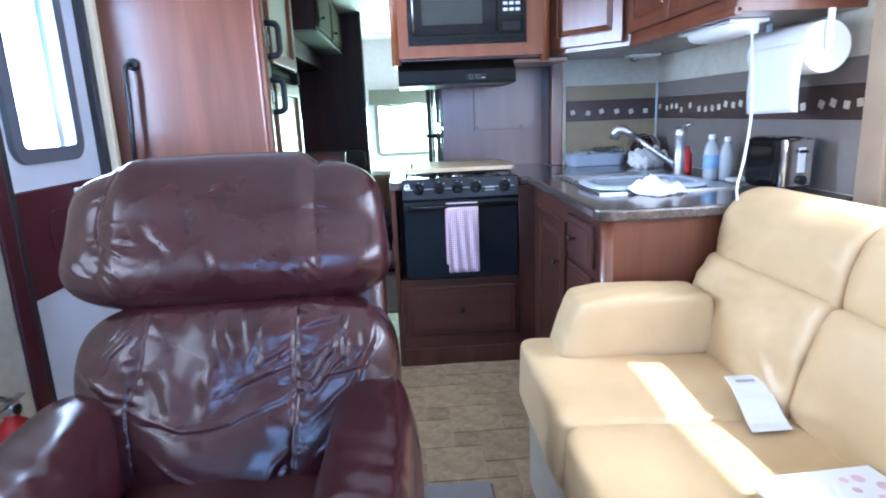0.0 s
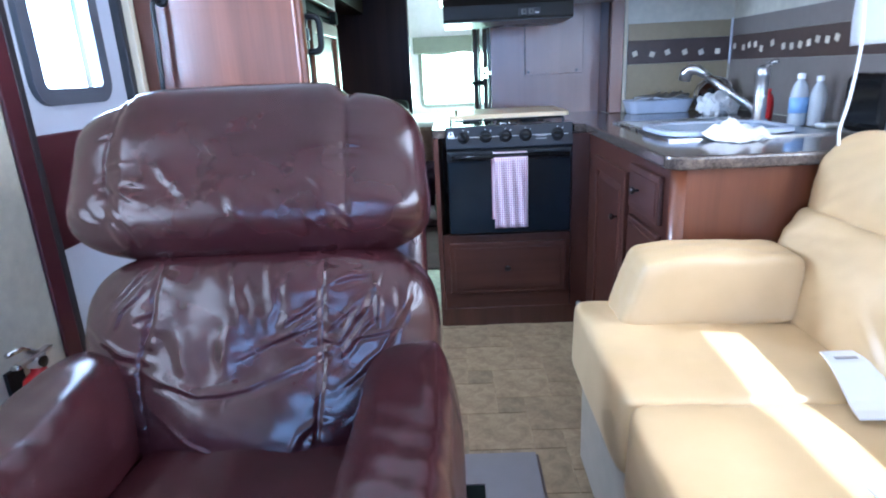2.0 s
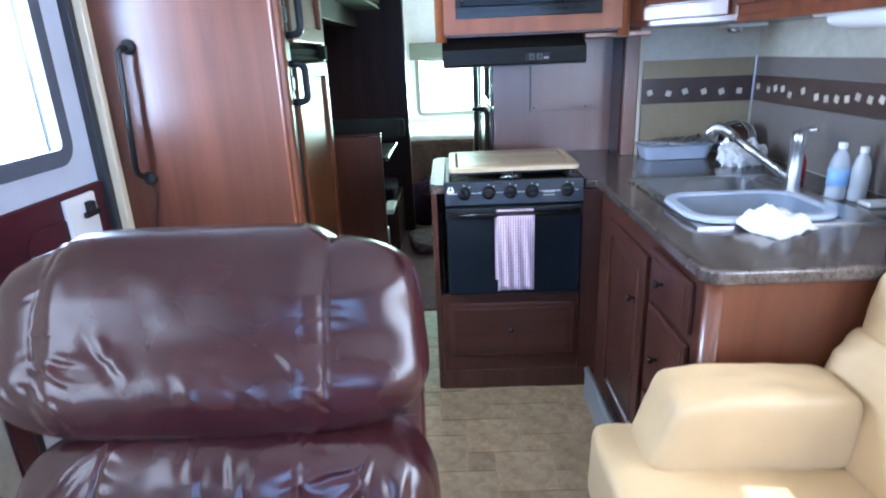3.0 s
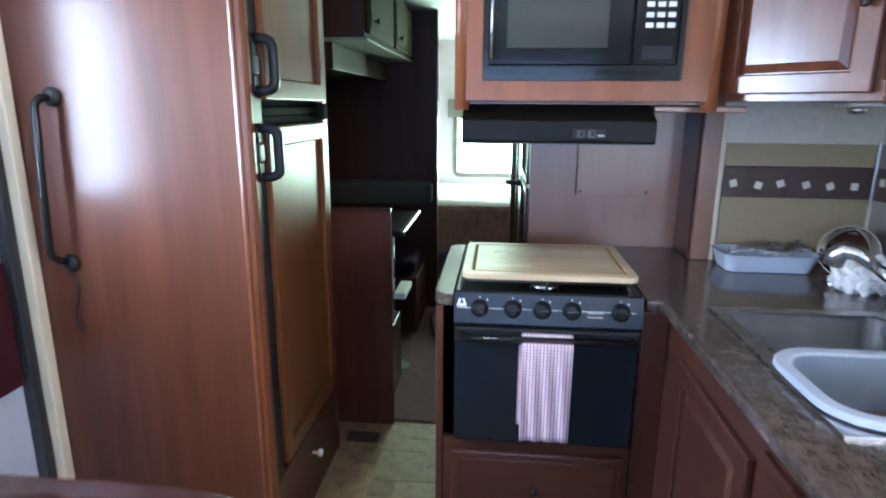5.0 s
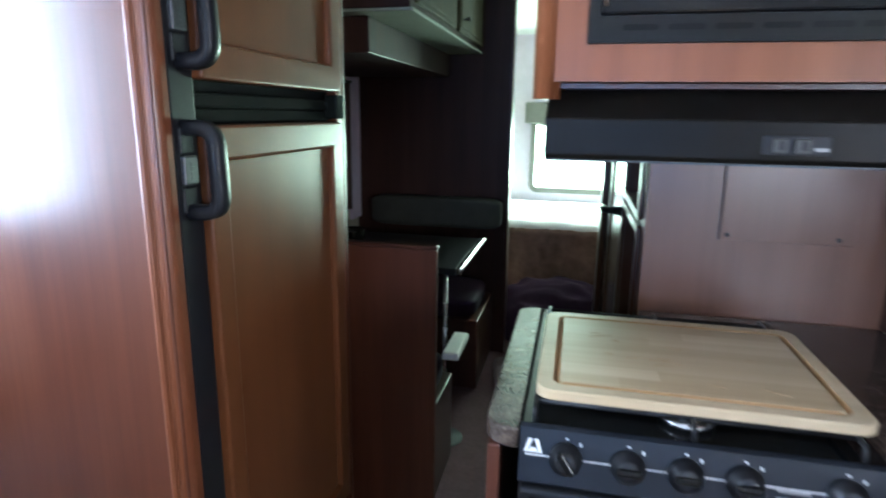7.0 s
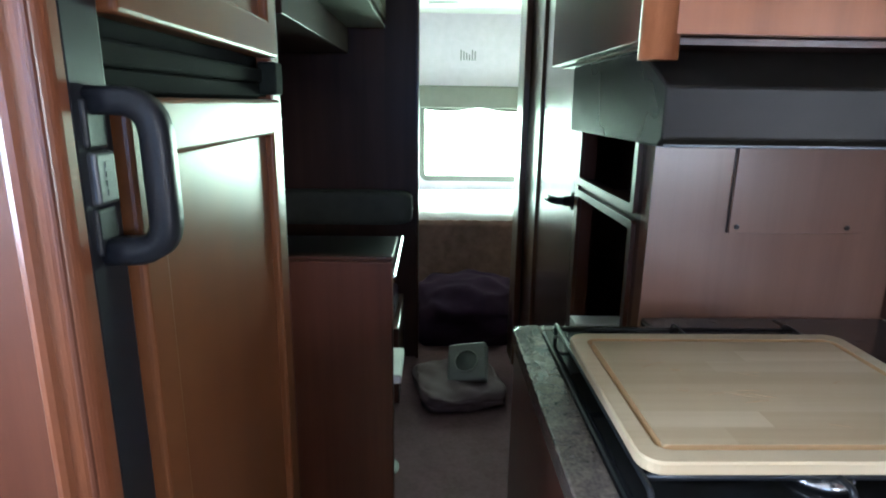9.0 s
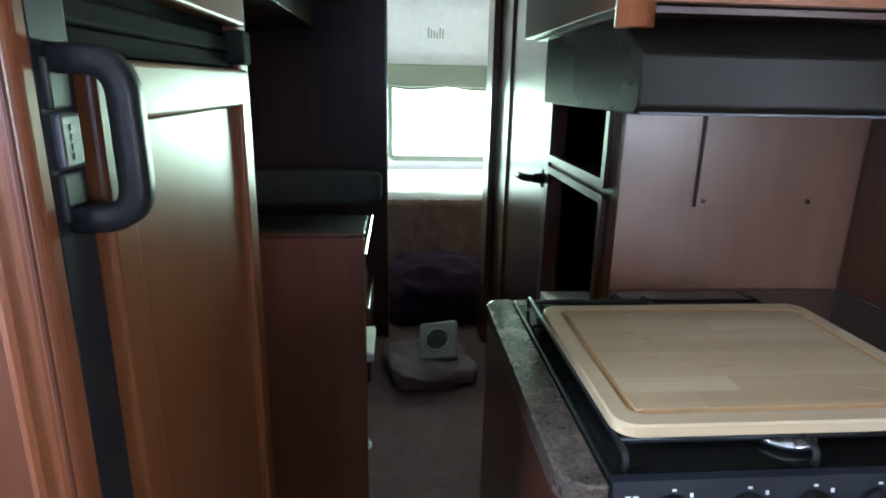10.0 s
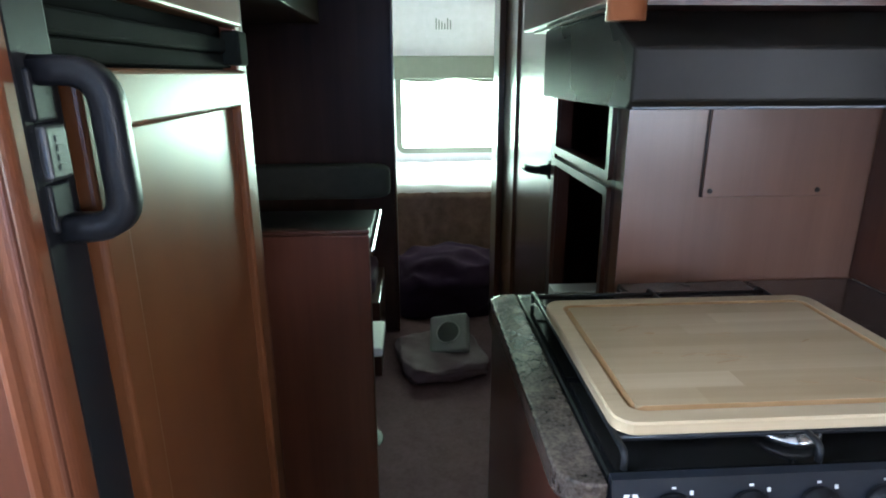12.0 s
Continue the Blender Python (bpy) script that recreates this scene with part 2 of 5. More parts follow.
def floor_vinyl():
    m, nt, b = material("vinyl_tile", 0.55, 0, 0.0, 0.3)
    v = tex_coords(nt, (1, 1, 1))
    a = ramp(nt, noise_node(nt, v, 16, 6, 0.7, 0.5), [(0.3, (0.165, 0.110, 0.060)), (0.5, (0.255, 0.182, 0.104)), (0.72, (0.34, 0.253, 0.150))])
    info = nt.nodes.new("ShaderNodeObjectInfo")
    tint = ramp(nt, info.outputs["Random"], [(0.0, (0.84, 0.81, 0.75)), (0.5, (1.0, 0.97, 0.92)), (1.0, (1.18, 1.15, 1.09))])
    nt.links.new(mix(nt, 1.0, a, tint, "MULTIPLY"), b.inputs["Base Color"])
    bump(nt, b, noise_node(nt, v, 60, 4), 0.15, 0.001)
    return m


def towel_cloth():
    """White cotton with a small red check."""
    m, nt, b = material("checked_towel", 0.95)
    v = tex_coords(nt, (1, 1, 1))
    sep = nt.nodes.new("ShaderNodeSeparateXYZ")
    nt.links.new(v, sep.inputs[0])

    def stripes(sock, pitch):
        mul = nt.nodes.new("ShaderNodeMath")
        mul.operation = "MULTIPLY"
        mul.inputs[1].default_value = 2 * math.pi / pitch
        nt.links.new(sock, mul.inputs[0])
        sn = nt.nodes.new("ShaderNodeMath")
        sn.operation = "SINE"
        nt.links.new(mul.outputs[0], sn.inputs[0])
        return sn.outputs[0]

    red = ramp(nt, stripes(sep.outputs[0], 0.0095), [(0.25, (0.84, 0.77, 0.80)), (0.75, (0.50, 0.24, 0.32))])
    across = ramp(nt, stripes(sep.outputs[2], 0.0095), [(0.25, (1, 1, 1)), (0.75, (0.60, 0.34, 0.42))])
    nt.links.new(mix(nt, 0.85, red, across, "MULTIPLY"), b.inputs["Base Color"])
    bump(nt, b, red, 0.25, 0.001)
    return m


def glass(name, colour=(1, 1, 1), rough=0.0):
    m, nt, b = material(name, rough)
    b.inputs["Base Color"].default_value = (*colour, 1)
    b.inputs["Transmission Weight"].default_value = 0.55 if rough > 0.2 else 1.0
    b.inputs["IOR"].default_value = 1.45
    return m


GRANITE = granite()
VINYL = floor_vinyl()
TOWEL = towel_cloth()
PANE = glass("window_glass")
CLOUDY = glass("cloudy_plastic", (0.90, 0.93, 0.95), 0.25)
CLEAR = glass("clear_plastic", (0.92, 0.95, 0.97), 0.05)

# ---- mesh helpers ----
ORG = {}


def thing(name, at, label, category, group=""):
    ob = new(name)
    ob.location = at
    ob.empty_display_size = 0.05
    ORG[ob] = Vector(at)
    return tagged(ob, label, category, group)


def part(name, bm, mat, parent=None, label="", smooth=False, M=None):
    """Link a bmesh, in world coordinates, as one mesh object under its thing."""
    if M is not None:
        bm.transform(M)
    o = ORG.get(parent, Vector((0, 0, 0))) if parent else Vector((0, 0, 0))
    bmesh.ops.translate(bm, verts=bm.verts, vec=-o)
    bmesh.ops.recalc_face_normals(bm, faces=bm.faces)
    me = bpy.data.meshes.new(name)
    bm.to_mesh(me)
    bm.free()
    me.materials.append(mat)
    if smooth:
        me.polygons.foreach_set("use_smooth", [True] * len(me.polygons))
    ob = new(name, me)
    if parent:
        ob.parent = parent
    ORG[ob] = o
    if label:
        ob["label"] = label
    return ob


def single(name, bm, mat, label, category="", kind="", group="", smooth=False):
    """A thing of one mesh, with its origin at its foot."""
    xs = [v.co for v in bm.verts]
    c = Vector((sum(p.x for p in xs) / len(xs), sum(p.y for p in xs) / len(xs), min(p.z for p in xs)))
    bmesh.ops.translate(bm, verts=bm.verts, vec=-c)
    ob = part(name, bm, mat, None, smooth=smooth)
    ob.location = c
    ORG[ob] = c
    return tagged(ob, label, category, group, kind)


def setting(name, bm, mat, label=""):
    ob = part(name, bm, mat)
    return tagged(ob, label, "", "", "structure")


def join(bm, src):
    me = bpy.data.meshes.new("tmp")
    src.to_mesh(me)
    src.free()
    bm.from_mesh(me)
    bpy.data.meshes.remove(me)
    return bm


def box(a, b, bev=0.0, seg=2):
    bm = bmesh.new()
    bmesh.ops.create_cube(bm, size=1)
    c = [(p + q) / 2 for p, q in zip(a, b)]
    s = [abs(q - p) for p, q in zip(a, b)]
    bmesh.ops.scale(bm, vec=s, verts=bm.verts)
    bmesh.ops.translate(bm, vec=c, verts=bm.verts)
    if bev > 0:
        bmesh.ops.bevel(bm, geom=list(bm.edges), offset=min(bev, min(s) * 0.45), segments=seg, profile=0.5, affect="EDGES")
    return bm


def boxes(*items):
    bm = bmesh.new()
    for it in items:
        join(bm, box(*it))
    return bm


def tube(points, r, n=10, closed=False):
    """A round bar along points."""
    bm = bmesh.new()
    pts = [Vector(p) for p in points]
    rings, up = [], None
    for i, p in enumerate(pts):
        d = (pts[min(i + 1, len(pts) - 1)] - pts[max(i - 1, 0)]).normalized()
        if up is None:
            up = d.orthogonal().normalized()
        up = (up - d * up.dot(d)).normalized()
        side = d.cross(up)
        rr = r[i] if isinstance(r, (list, tuple)) else r
        rings.append([bm.verts.new(p + rr * (up * math.cos(2 * math.pi * k / n) + side * math.sin(2 * math.pi * k / n))) for k in range(n)])
    for a, b in zip(rings, rings[1:]):
        for k in range(n):
            bm.faces.new((a[k], a[(k + 1) % n], b[(k + 1) % n], b[k]))
    bm.faces.new(rings[0][::-1])
    bm.faces.new(rings[-1])
    return bm


def lathe(profile, c, n=24, axis="z"):
    """A turned body: profile of (radius, height) round an axis through c."""
    bm = bmesh.new()
    rings = []
    for r, h in profile:
        r = max(r, 0.0004)
        ring = []
        for k in range(n):
            u, v = r * math.cos(2 * math.pi * k / n), r * math.sin(2 * math.pi * k / n)
            p = {"z": (u, v, h), "y": (u, h, v), "x": (h, u, v)}[axis]
            ring.append(bm.verts.new(Vector(c) + Vector(p)))
        rings.append(ring)
    for a, b in zip(rings, rings[1:]):
        for k in range(n):
            bm.faces.new((a[k], a[(k + 1) % n], b[(k + 1) % n], b[k]))
    bm.faces.new(rings[0])
    bm.faces.new(rings[-1])
    return bm


def arc(points, steps=6, radius=0.03):
    """Round the inner corners of a polyline."""
    pts = [Vector(p) for p in points]
    out = [pts[0]]
    for a, b, c in zip(pts, pts[1:], pts[2:]):
        u, v = (a - b).normalized(), (c - b).normalized()
        p, q = b + u * radius, b + v * radius
        for k in range(steps + 1):
            t = k / steps
            out.append(p * (1 - t) ** 2 + b * 2 * t * (1 - t) + q * t * t)
    out.append(pts[-1])
    return out


def slab(plane, us, vs, w0, w1, keep=lambda u, v: True):
    """A sheet with thickness and openings. plane 'xy', 'xz' or 'yz'; cells between the cuts us and vs for which keep(middle) holds."""
    bm = bmesh.new()
    made = {}

    def vert(u, v, w):
        key = (u, v, w)
        if key not in made:
            made[key] = bm.verts.new({"xy": (u, v, w), "xz": (u, w, v), "yz": (w, u, v)}[plane])
        return made[key]

    cells = {(i, j) for i in range(len(us) - 1) for j in range(len(vs) - 1) if keep((us[i] + us[i + 1]) / 2, (vs[j] + vs[j + 1]) / 2)}
    for i, j in cells:
        q = [(us[i], vs[j]), (us[i + 1], vs[j]), (us[i + 1], vs[j + 1]), (us[i], vs[j + 1])]
        bm.faces.new([vert(*p, w0) for p in q])
        bm.faces.new([vert(*p, w1) for p in q][::-1])
        for k, (di, dj) in enumerate(((0, -1), (1, 0), (0, 1), (-1, 0))):
            if (i + di, j + dj) not in cells:
                a, b = q[k], q[(k + 1) % 4]
                bm.faces.new((vert(*a, w0), vert(*b, w0), vert(*b, w1), vert(*a, w1)))
    return bm


def rounded(w, h, r, n=6):
    """Corner points of a rounded rectangle about the origin."""
    out = []
    for cx, cy, a0 in ((w / 2 - r, h / 2 - r, 0), (-w / 2 + r, h / 2 - r, 90), (-w / 2 + r, -h / 2 + r, 180), (w / 2 - r, -h / 2 + r, 270)):
        for k in range(n + 1):
            a = radians(a0 + 90 * k / n)
            out.append((cx + r * math.cos(a), cy + r * math.sin(a)))
    return out


def ring_frame(w, h, r, t, depth, place):
    """A rounded frame of bar width t and the given depth. place maps (u, v, d) to the world."""
    bm = bmesh.new()
    outer, inner = rounded(w, h, r), rounded(w - 2 * t, h - 2 * t, max(r - t, 0.01))
    n = len(outer)
    rows = []
    for pts, d in ((outer, 0), (outer, depth), (inner, depth), (inner, 0)):
        rows.append([bm.verts.new(place(u, v, d)) for u, v in pts])
    for a, b in zip(rows, rows[1:] + rows[:1]):
        for k in range(n):
            bm.faces.new((a[k], a[(k + 1) % n], b[(k + 1) % n], b[k]))
    return bm


def plate(w, h, r, depth, place):
    bm = bmesh.new()
    pts = rounded(w, h, r)
    n = len(pts)
    a = [bm.verts.new(place(u, v, 0)) for u, v in pts]
    b = [bm.verts.new(place(u, v, depth)) for u, v in pts]
    bm.faces.new(a)
    bm.faces.new(b[::-1])
    for k in range(n):
        bm.faces.new((a[k], a[(k + 1) % n], b[(k + 1) % n], b[k]))
    return bm


def cushion(c, s, k=4.0, n=20, rot=(0, 0, 0), f=None, flat=""):
    """A stuffed block: half sizes s, squareness k, shaped by f(q) in its own axes. flat: the axis whose ends stay flat."""
    bm = bmesh.new()
    seen = {}
    R = Euler([radians(a) for a in rot]).to_matrix()

    def vert(p):
        key = tuple(round(t, 4) for t in p)
        if key not in seen:
            q = Vector(p) / (sum(abs(t) ** k for t in p) ** (1 / k))
            if flat == "y":
                r2 = (abs(p[0]) ** k + abs(p[2]) ** k + 1e-9) ** (1 / k) / max(abs(p[0]), abs(p[2]), 1e-9 ** (1 / k))
                e = max(0.0, abs(p[1]) - 0.94) / 0.06 if abs(p[1]) < 1 else 1.0
                q = Vector((p[0] / r2, p[1], p[2] / r2)) * (1 - 0.06 * e * e) + Vector((0, 0.06 * e * e * p[1], 0))
            pos = Vector((q.x * s[0], q.y * s[1], q.z * s[2]))
            if f:
                pos += f(q)
            seen[key] = bm.verts.new(R @ pos + Vector(c))
        return seen[key]

    grid = [-1 + 2 * i / n for i in range(n + 1)]
    for ax in range(3):
        for sg in (-1, 1):
            for i in range(n):
                for j in range(n):
                    quad = []
                    for u, v in ((grid[i], grid[j]), (grid[i + 1], grid[j]), (grid[i + 1], grid[j + 1]), (grid[i], grid[j + 1])):
                        p = [u, v]
                        p.insert(ax, sg)
                        quad.append(vert(p))
                    bm.faces.new(quad)
    return bm


def bell(x, w):
    return math.exp(-(x / w) ** 2)


def wrinkle(q, fx, fz, seed):
    return noise.noise(Vector((q.x * fx + seed, q.y * 2.0, q.z * fz + seed * 0.7)))


def facing(x, y, z, rz):
    return pose(x, y, z, 0, 0, rz)


def panel_door(parent, M, w, h, mat, knob_at=None, name="door", t=0.018, rail=0.05):
    """A raised-panel door with its lower left corner at M, facing local -y."""
    bm = slab("xz", [0, rail, w - rail, w], [0, rail, h - rail, h], -t, 0, lambda u, v: not (rail < u < w - rail and rail < v < h - rail))
    d = part(name, bm, mat, parent, M=M)
    bev = d.modifiers.new("edge", "BEVEL")
    bev.width, bev.segments, bev.limit_method = 0.004, 2, "ANGLE"
    e = 0.022
    cen = bmesh.new()
    lay = [(rail, -0.004), (rail + 0.004, -0.004), (rail + e, -t + 0.003), (rail + e + 0.004, -t + 0.001)]
    rows = [[cen.verts.new((x, y, z)) for x, z in ((i, i), (w - i, i), (w - i, h - i), (i, h - i))] for i, y in lay]
    for a, b in zip(rows, rows[1:]):
        for k in range(4):
            cen.faces.new((a[k], a[(k + 1) % 4], b[(k + 1) % 4], b[k]))
    cen.faces.new(rows[-1])
    part("panel", cen, mat, d, M=M)
    if knob_at:
        kb = lathe([(0.004, 0.0), (0.004, -0.012), (0.011, -0.016), (0.013, -0.022), (0.009, -0.027), (0.001, -0.028)], (knob_at[0], -t, knob_at[1]), 14, "y")
        part("knob", kb, BRONZE, d, "small dark bronze knob", True, M)
    return d


def slab_door(parent, M, w, h, mat, knob_at=None, name="drawer", t=0.016):
    """A plain drawer front with an eased edge and an inner line."""
    d = part(name, box((0, -t, 0), (w, 0, h), 0.005), mat, parent, M=M)
    i = 0.022
    part("field", box((i, -t - 0.003, i), (w - i, -t + 0.002, h - i), 0.003), mat, d, M=M)
    if knob_at:
        kb = lathe([(0.004, 0.0), (0.004, -0.012), (0.011, -0.016), (0.013, -0.022), (0.009, -0.027), (0.001, -0.028)], (knob_at[0], -t - 0.003, knob_at[1]), 14, "y")
        part("knob", kb, BRONZE, d, "small dark bronze knob", True, M)
    return d


# ---- structure ----
W, E_, S, N, TOP = -0.93, 1.68, -1.0, 8.1, 2.05
floor = setting("floor", box((W - 0.06, S - 0.06, -0.05), (E_ + 0.06, N + 0.06, 0.0)), VINYL, "beige mottled vinyl tile floor")
setting("ceiling", box((W - 0.06, 0.9, TOP), (E_ + 0.06, N + 0.06, TOP + 0.05)), CEIL, "plain white ceiling")
# Unseen front ceiling, split off in tan so the recliner reflects brown.
setting("ceiling_cab", box((W - 0.06, S - 0.06, TOP), (E_ + 0.06, 0.899, TOP + 0.05)), CAB_TAN, "unseen cab ceiling, tan to warm the recliner's sheen")

DY0, DY1, DTOP = 3.06, 3.72, 1.98
setting("wall_west", slab("yz", [S, 0.95, 2.15, DY0, DY1, 5.15, 6.05, N], [0, 0.95, 1.02, 1.50, 1.62, DTOP, TOP], W - 0.06, W,
        lambda u, v: not (DY0 < u < DY1 and v < DTOP) and not (5.15 < u < 6.05 and 0.95 < v < 1.5) and not (0.95 < u < 2.15 and 1.02 < v < 1.62)), WALLPAPER, "cream wallpapered side wall")
WY0, WY1, WZ0, WZ1 = 0.72, 2.61, 1.0, 1.65
setting("wall_east", slab("yz", [S, WY0, WY1, N], [0, WZ0, WZ1, TOP], E_, E_ + 0.06,
        lambda u, v: not (WY0 < u < WY1 and WZ0 < v < WZ1)), WALLPAPER, "cream wallpapered slide-out wall")
BX0, BX1, BZ0, BZ1 = -0.02, 0.88, 0.79, 1.42
setting("wall_north", slab("xz", [W, BX0, BX1, E_], [0, BZ0, BZ1, TOP], N, N + 0.06,
        lambda u, v: not (BX0 < u < BX1 and BZ0 < v < BZ1)), LILAC, "pale bedroom end wall")
FX0, FX1, FZ0, FZ1 = -0.72, 1.42, 0.92, 1.90
# Unseen front wall, kept dark to cut the fill light.
setting("wall_south", slab("xz", [W, FX0, FX1, E_], [0, FZ0, FZ1, TOP], S - 0.06, S,
        lambda u, v: not (FX0 < u < FX1 and FZ0 < v < FZ1)), DIM_TAUPE, "front end wall with windshield opening")

setting("carpet", box((W + 0.001, 4.712, 0.0005), (E_ - 0.001, N - 0.001, 0.009)), CARPET, "brown carpet in corridor and bedroom")

# partition between the dinette and the bedroom
setting("wall_bedroom_left", box((W, 6.32, 0), (-0.035, 6.37, TOP)), PARTITION, "dark cherry partition by the bedroom doorway")
setting("wall_bedroom_right", box((0.52, 6.32, 0), (E_, 6.37, TOP)), PARTITION, "dark cherry partition by the bedroom doorway")
setting("trim_doorway_left", box((-0.035, 6.30, 0), (-0.020, 6.39, TOP), 0.004), DARKWOOD)
setting("trim_doorway_right", box((0.485, 6.22, 0), (0.518, 6.40, TOP), 0.004), DARKWOOD)

# corridor wall with an open shelf unit, then the bathroom door
NY0, NY1 = 4.66, 5.15
setting("wall_corridor", slab("yz", [4.57, NY0, NY1, 5.20, 5.90, 6.32], [0, 0.66, 1.10, 1.15, 1.42, 1.93, TOP], 0.522, 0.56,
        lambda u, v: not (NY0 < u < NY1 and (0.66 < v < 1.10 or 1.15 < v < 1.42)) and not (5.20 < u < 5.90 and v < 1.93)), DARKWOOD, "dark cherry corridor wall with open shelves")
setting("wall_shelf_back", slab("yz", [4.58, 5.19], [0.5, 1.5], 0.84, 0.86), DARKWOOD)
setting("shelf_floor", boxes(((0.563, 4.62, 0.645), (0.838, 5.19, 0.66)), ((0.563, 4.62, 1.10), (0.838, 5.19, 1.115))), DARKWOOD)
setting("trim_shelf_upper", ring_frame(0.53, 0.30, 0.012, 0.022, 0.012, lambda u, v, d: (0.521 - d, 4.905 + u, 1.285 + v)), DARKWOOD)
setting("trim_shelf_lower", ring_frame(0.53, 0.48, 0.012, 0.022, 0.012, lambda u, v, d: (0.521 - d, 4.905 + u, 0.88 + v)), DARKWOOD)

# wall behind the range and the deeper backsplash wall
setting("wall_range", box((0.522, 4.57, 0), (1.10, 4.62, TOP)), PANEL_GREY, "greige laminate panel behind the range")
setting("wall_backsplash", box((1.10, 4.39, 0), (E_, 4.62, TOP)), WALLPAPER, "cream wallpapered wall above the sink")
setting("trim_alcove_side", box((1.086, 4.40, 0.91), (1.099, 4.568, 1.50), 0.003), DARKWOOD)
setting("trim_pilaster", box((1.092, 4.372, 0.91), (1.155, 4.389, 1.46), 0.004), PANEL_GREY)
setting("trim_pilaster_edge", box((1.156, 4.376, 0.91), (1.172, 4.389, 1.46), 0.003), TRIM)
setting("trim_slide_post", box((1.640, 2.760, 0), (1.679, 2.862, TOP), 0.008), POST, "tan upright trim post at the sofa window")
setting("trim_slide_edge", box((1.662, 2.863, 0.9), (1.679, 2.876, TOP), 0.004), PANEL_GREY)

# ---- windows and entry door ----


def window(name, plane, at, w, h, frame_mat, label, out):
    """A framed window: frame and pane in a wall opening."""
    win = thing(name, at, label, "window")
    win["kind"] = "structure"
    if plane == "x":
        place = lambda u, v, d: (at[0] + out * d, at[1] + u, at[2] + v)
    else:
        place = lambda u, v, d: (at[0] + u, at[1] + out * d, at[2] + v)
    part("window_frame", ring_frame(w + 0.06, h + 0.06, 0.07, 0.045, 0.022, place), frame_mat, win)
    pane = part("pane", plate(w + 0.01, h + 0.01, 0.04, 0.004, lambda u, v, d: place(u, v, d - 0.02)), PANE, win)
    pane.visible_shadow = False
    return win


window("window_1", "y", (0.43, N - 0.002, 1.105), 0.90, 0.63, TAUPE_SHADE, "bedroom window with rounded dark frame", -1)
window("window_2", "x", (E_ - 0.002, 1.665, 1.325), 1.89, 0.65, RUBBER, "wide window above the sofa", -1)
window("window_3", "y", (0.35, S + 0.002, 1.41), 2.14, 0.98, RUBBER, "wide windshield", 1)
window("window_4", "x", (W + 0.002, 5.60, 1.225), 0.90, 0.55, RUBBER, "dinette window behind drawn curtains", 1)

# Assumed window out of view, added for light on the recliner's left.
window("window_5", "x", (W + 0.002, 1.55, 1.32), 1.20, 0.60, RUBBER, "assumed side window facing the sofa, out of view", 1)

ed = thing("door_1", (W - 0.02, 3.39, 0), "white entry door with rounded window and burgundy band", "door")
ed["kind"] = "structure"
c0, c1 = DY0 + 0.035, DY1 - 0.035
wy, wz, ww, wh = 3.355, 1.47, 0.36, 0.68
skin = slab("yz", [c0, wy - ww / 2, wy + ww / 2, c1], [0.03, wz - wh / 2, wz + wh / 2, DTOP - 0.03], W - 0.055, W - 0.02,
            lambda u, v: not (abs(u - wy) < ww / 2 and abs(v - wz) < wh / 2))
part("leaf", skin, DOOR_WHITE, ed)
place = lambda u, v, d: (W - 0.018 + d, wy + u, wz + v)
wf = part("window_frame", ring_frame(ww + 0.055, wh + 0.055, 0.075, 0.052, 0.02, place), FLARE_BEZEL, ed, "rounded window frame, tinted blue-grey for the pane's flare")
pn = part("pane", plate(ww, wh, 0.05, 0.004, lambda u, v, d: (W - 0.035 + d, wy + u, wz + v)), PANE, wf)
pn.visible_shadow = False
part("band", box((W - 0.020, c0 + 0.005, 0.66), (W - 0.004, c1 - 0.005, 1.02), 0.006), BURGUNDY_VINYL, ed, "burgundy padded band across the door")
part("pocket", plate(0.22, 0.16, 0.05, 0.008, lambda u, v, d: (W - 0.006 + d, 3.36 + u, 0.86 + v)), BURGUNDY_VINYL, ed)
latch = part("latch_plate", box((W - 0.006, 3.44, 0.80), (W + 0.012, 3.60, 1.0), 0.006), WHITE, ed, "white screen door latch plate")
part("latch", boxes(((W + 0.010, 3.53, 0.935), (W + 0.035, 3.56, 0.975), 0.005), ((W + 0.020, 3.50, 0.925), (W + 0.035, 3.585, 0.945), 0.005)), BLACK, latch)
fr = bmesh.new()
for a, b in (((W - 0.06, DY0, 0), (W + 0.012, DY0 + 0.033, DTOP)), ((W - 0.06, DY1 - 0.033, 0), (W + 0.012, DY1, DTOP)), ((W - 0.06, DY0 + 0.033, DTOP - 0.033), (W + 0.012, DY1 - 0.033, DTOP))):
    join(fr, box(a, b, 0.006))
part("door_frame", fr, RUBBER, ed, "black rubber-edged frame")
setting("trim_entry", box((W + 0.002, DY0 - 0.07, 0), (W + 0.016, DY0 - 0.004, TOP), 0.004), BURGUNDY_VINYL, "burgundy upright beside the entry door")

# ---- refrigerator in its cherry cabinet ----
FY, FX = 3.76, -0.255
fridge = thing("refrigerator", (-0.58, 4.1, 0), "built-in refrigerator with wood-panelled doors in a cherry cabinet", "refrigerator")
part("side_panel", box((W + 0.004, FY, 0.0), (FX, FY + 0.02, TOP - 0.002), 0.003), VENEER, fridge, "tall glossy cherry side panel")
prof = [(-0.032, 0.028), (-0.032, -0.003), (-0.029, -0.0065), (-0.024, -0.008), (-0.019, -0.0065), (-0.016, -0.002), (-0.013, -0.002)]
prof += [(-0.013 + 0.019 * math.sin(radians(a)), 0.017 - 0.019 * math.cos(radians(a))) for a in range(8, 91, 10)] + [(0.006, 0.028)]
bm = bmesh.new()
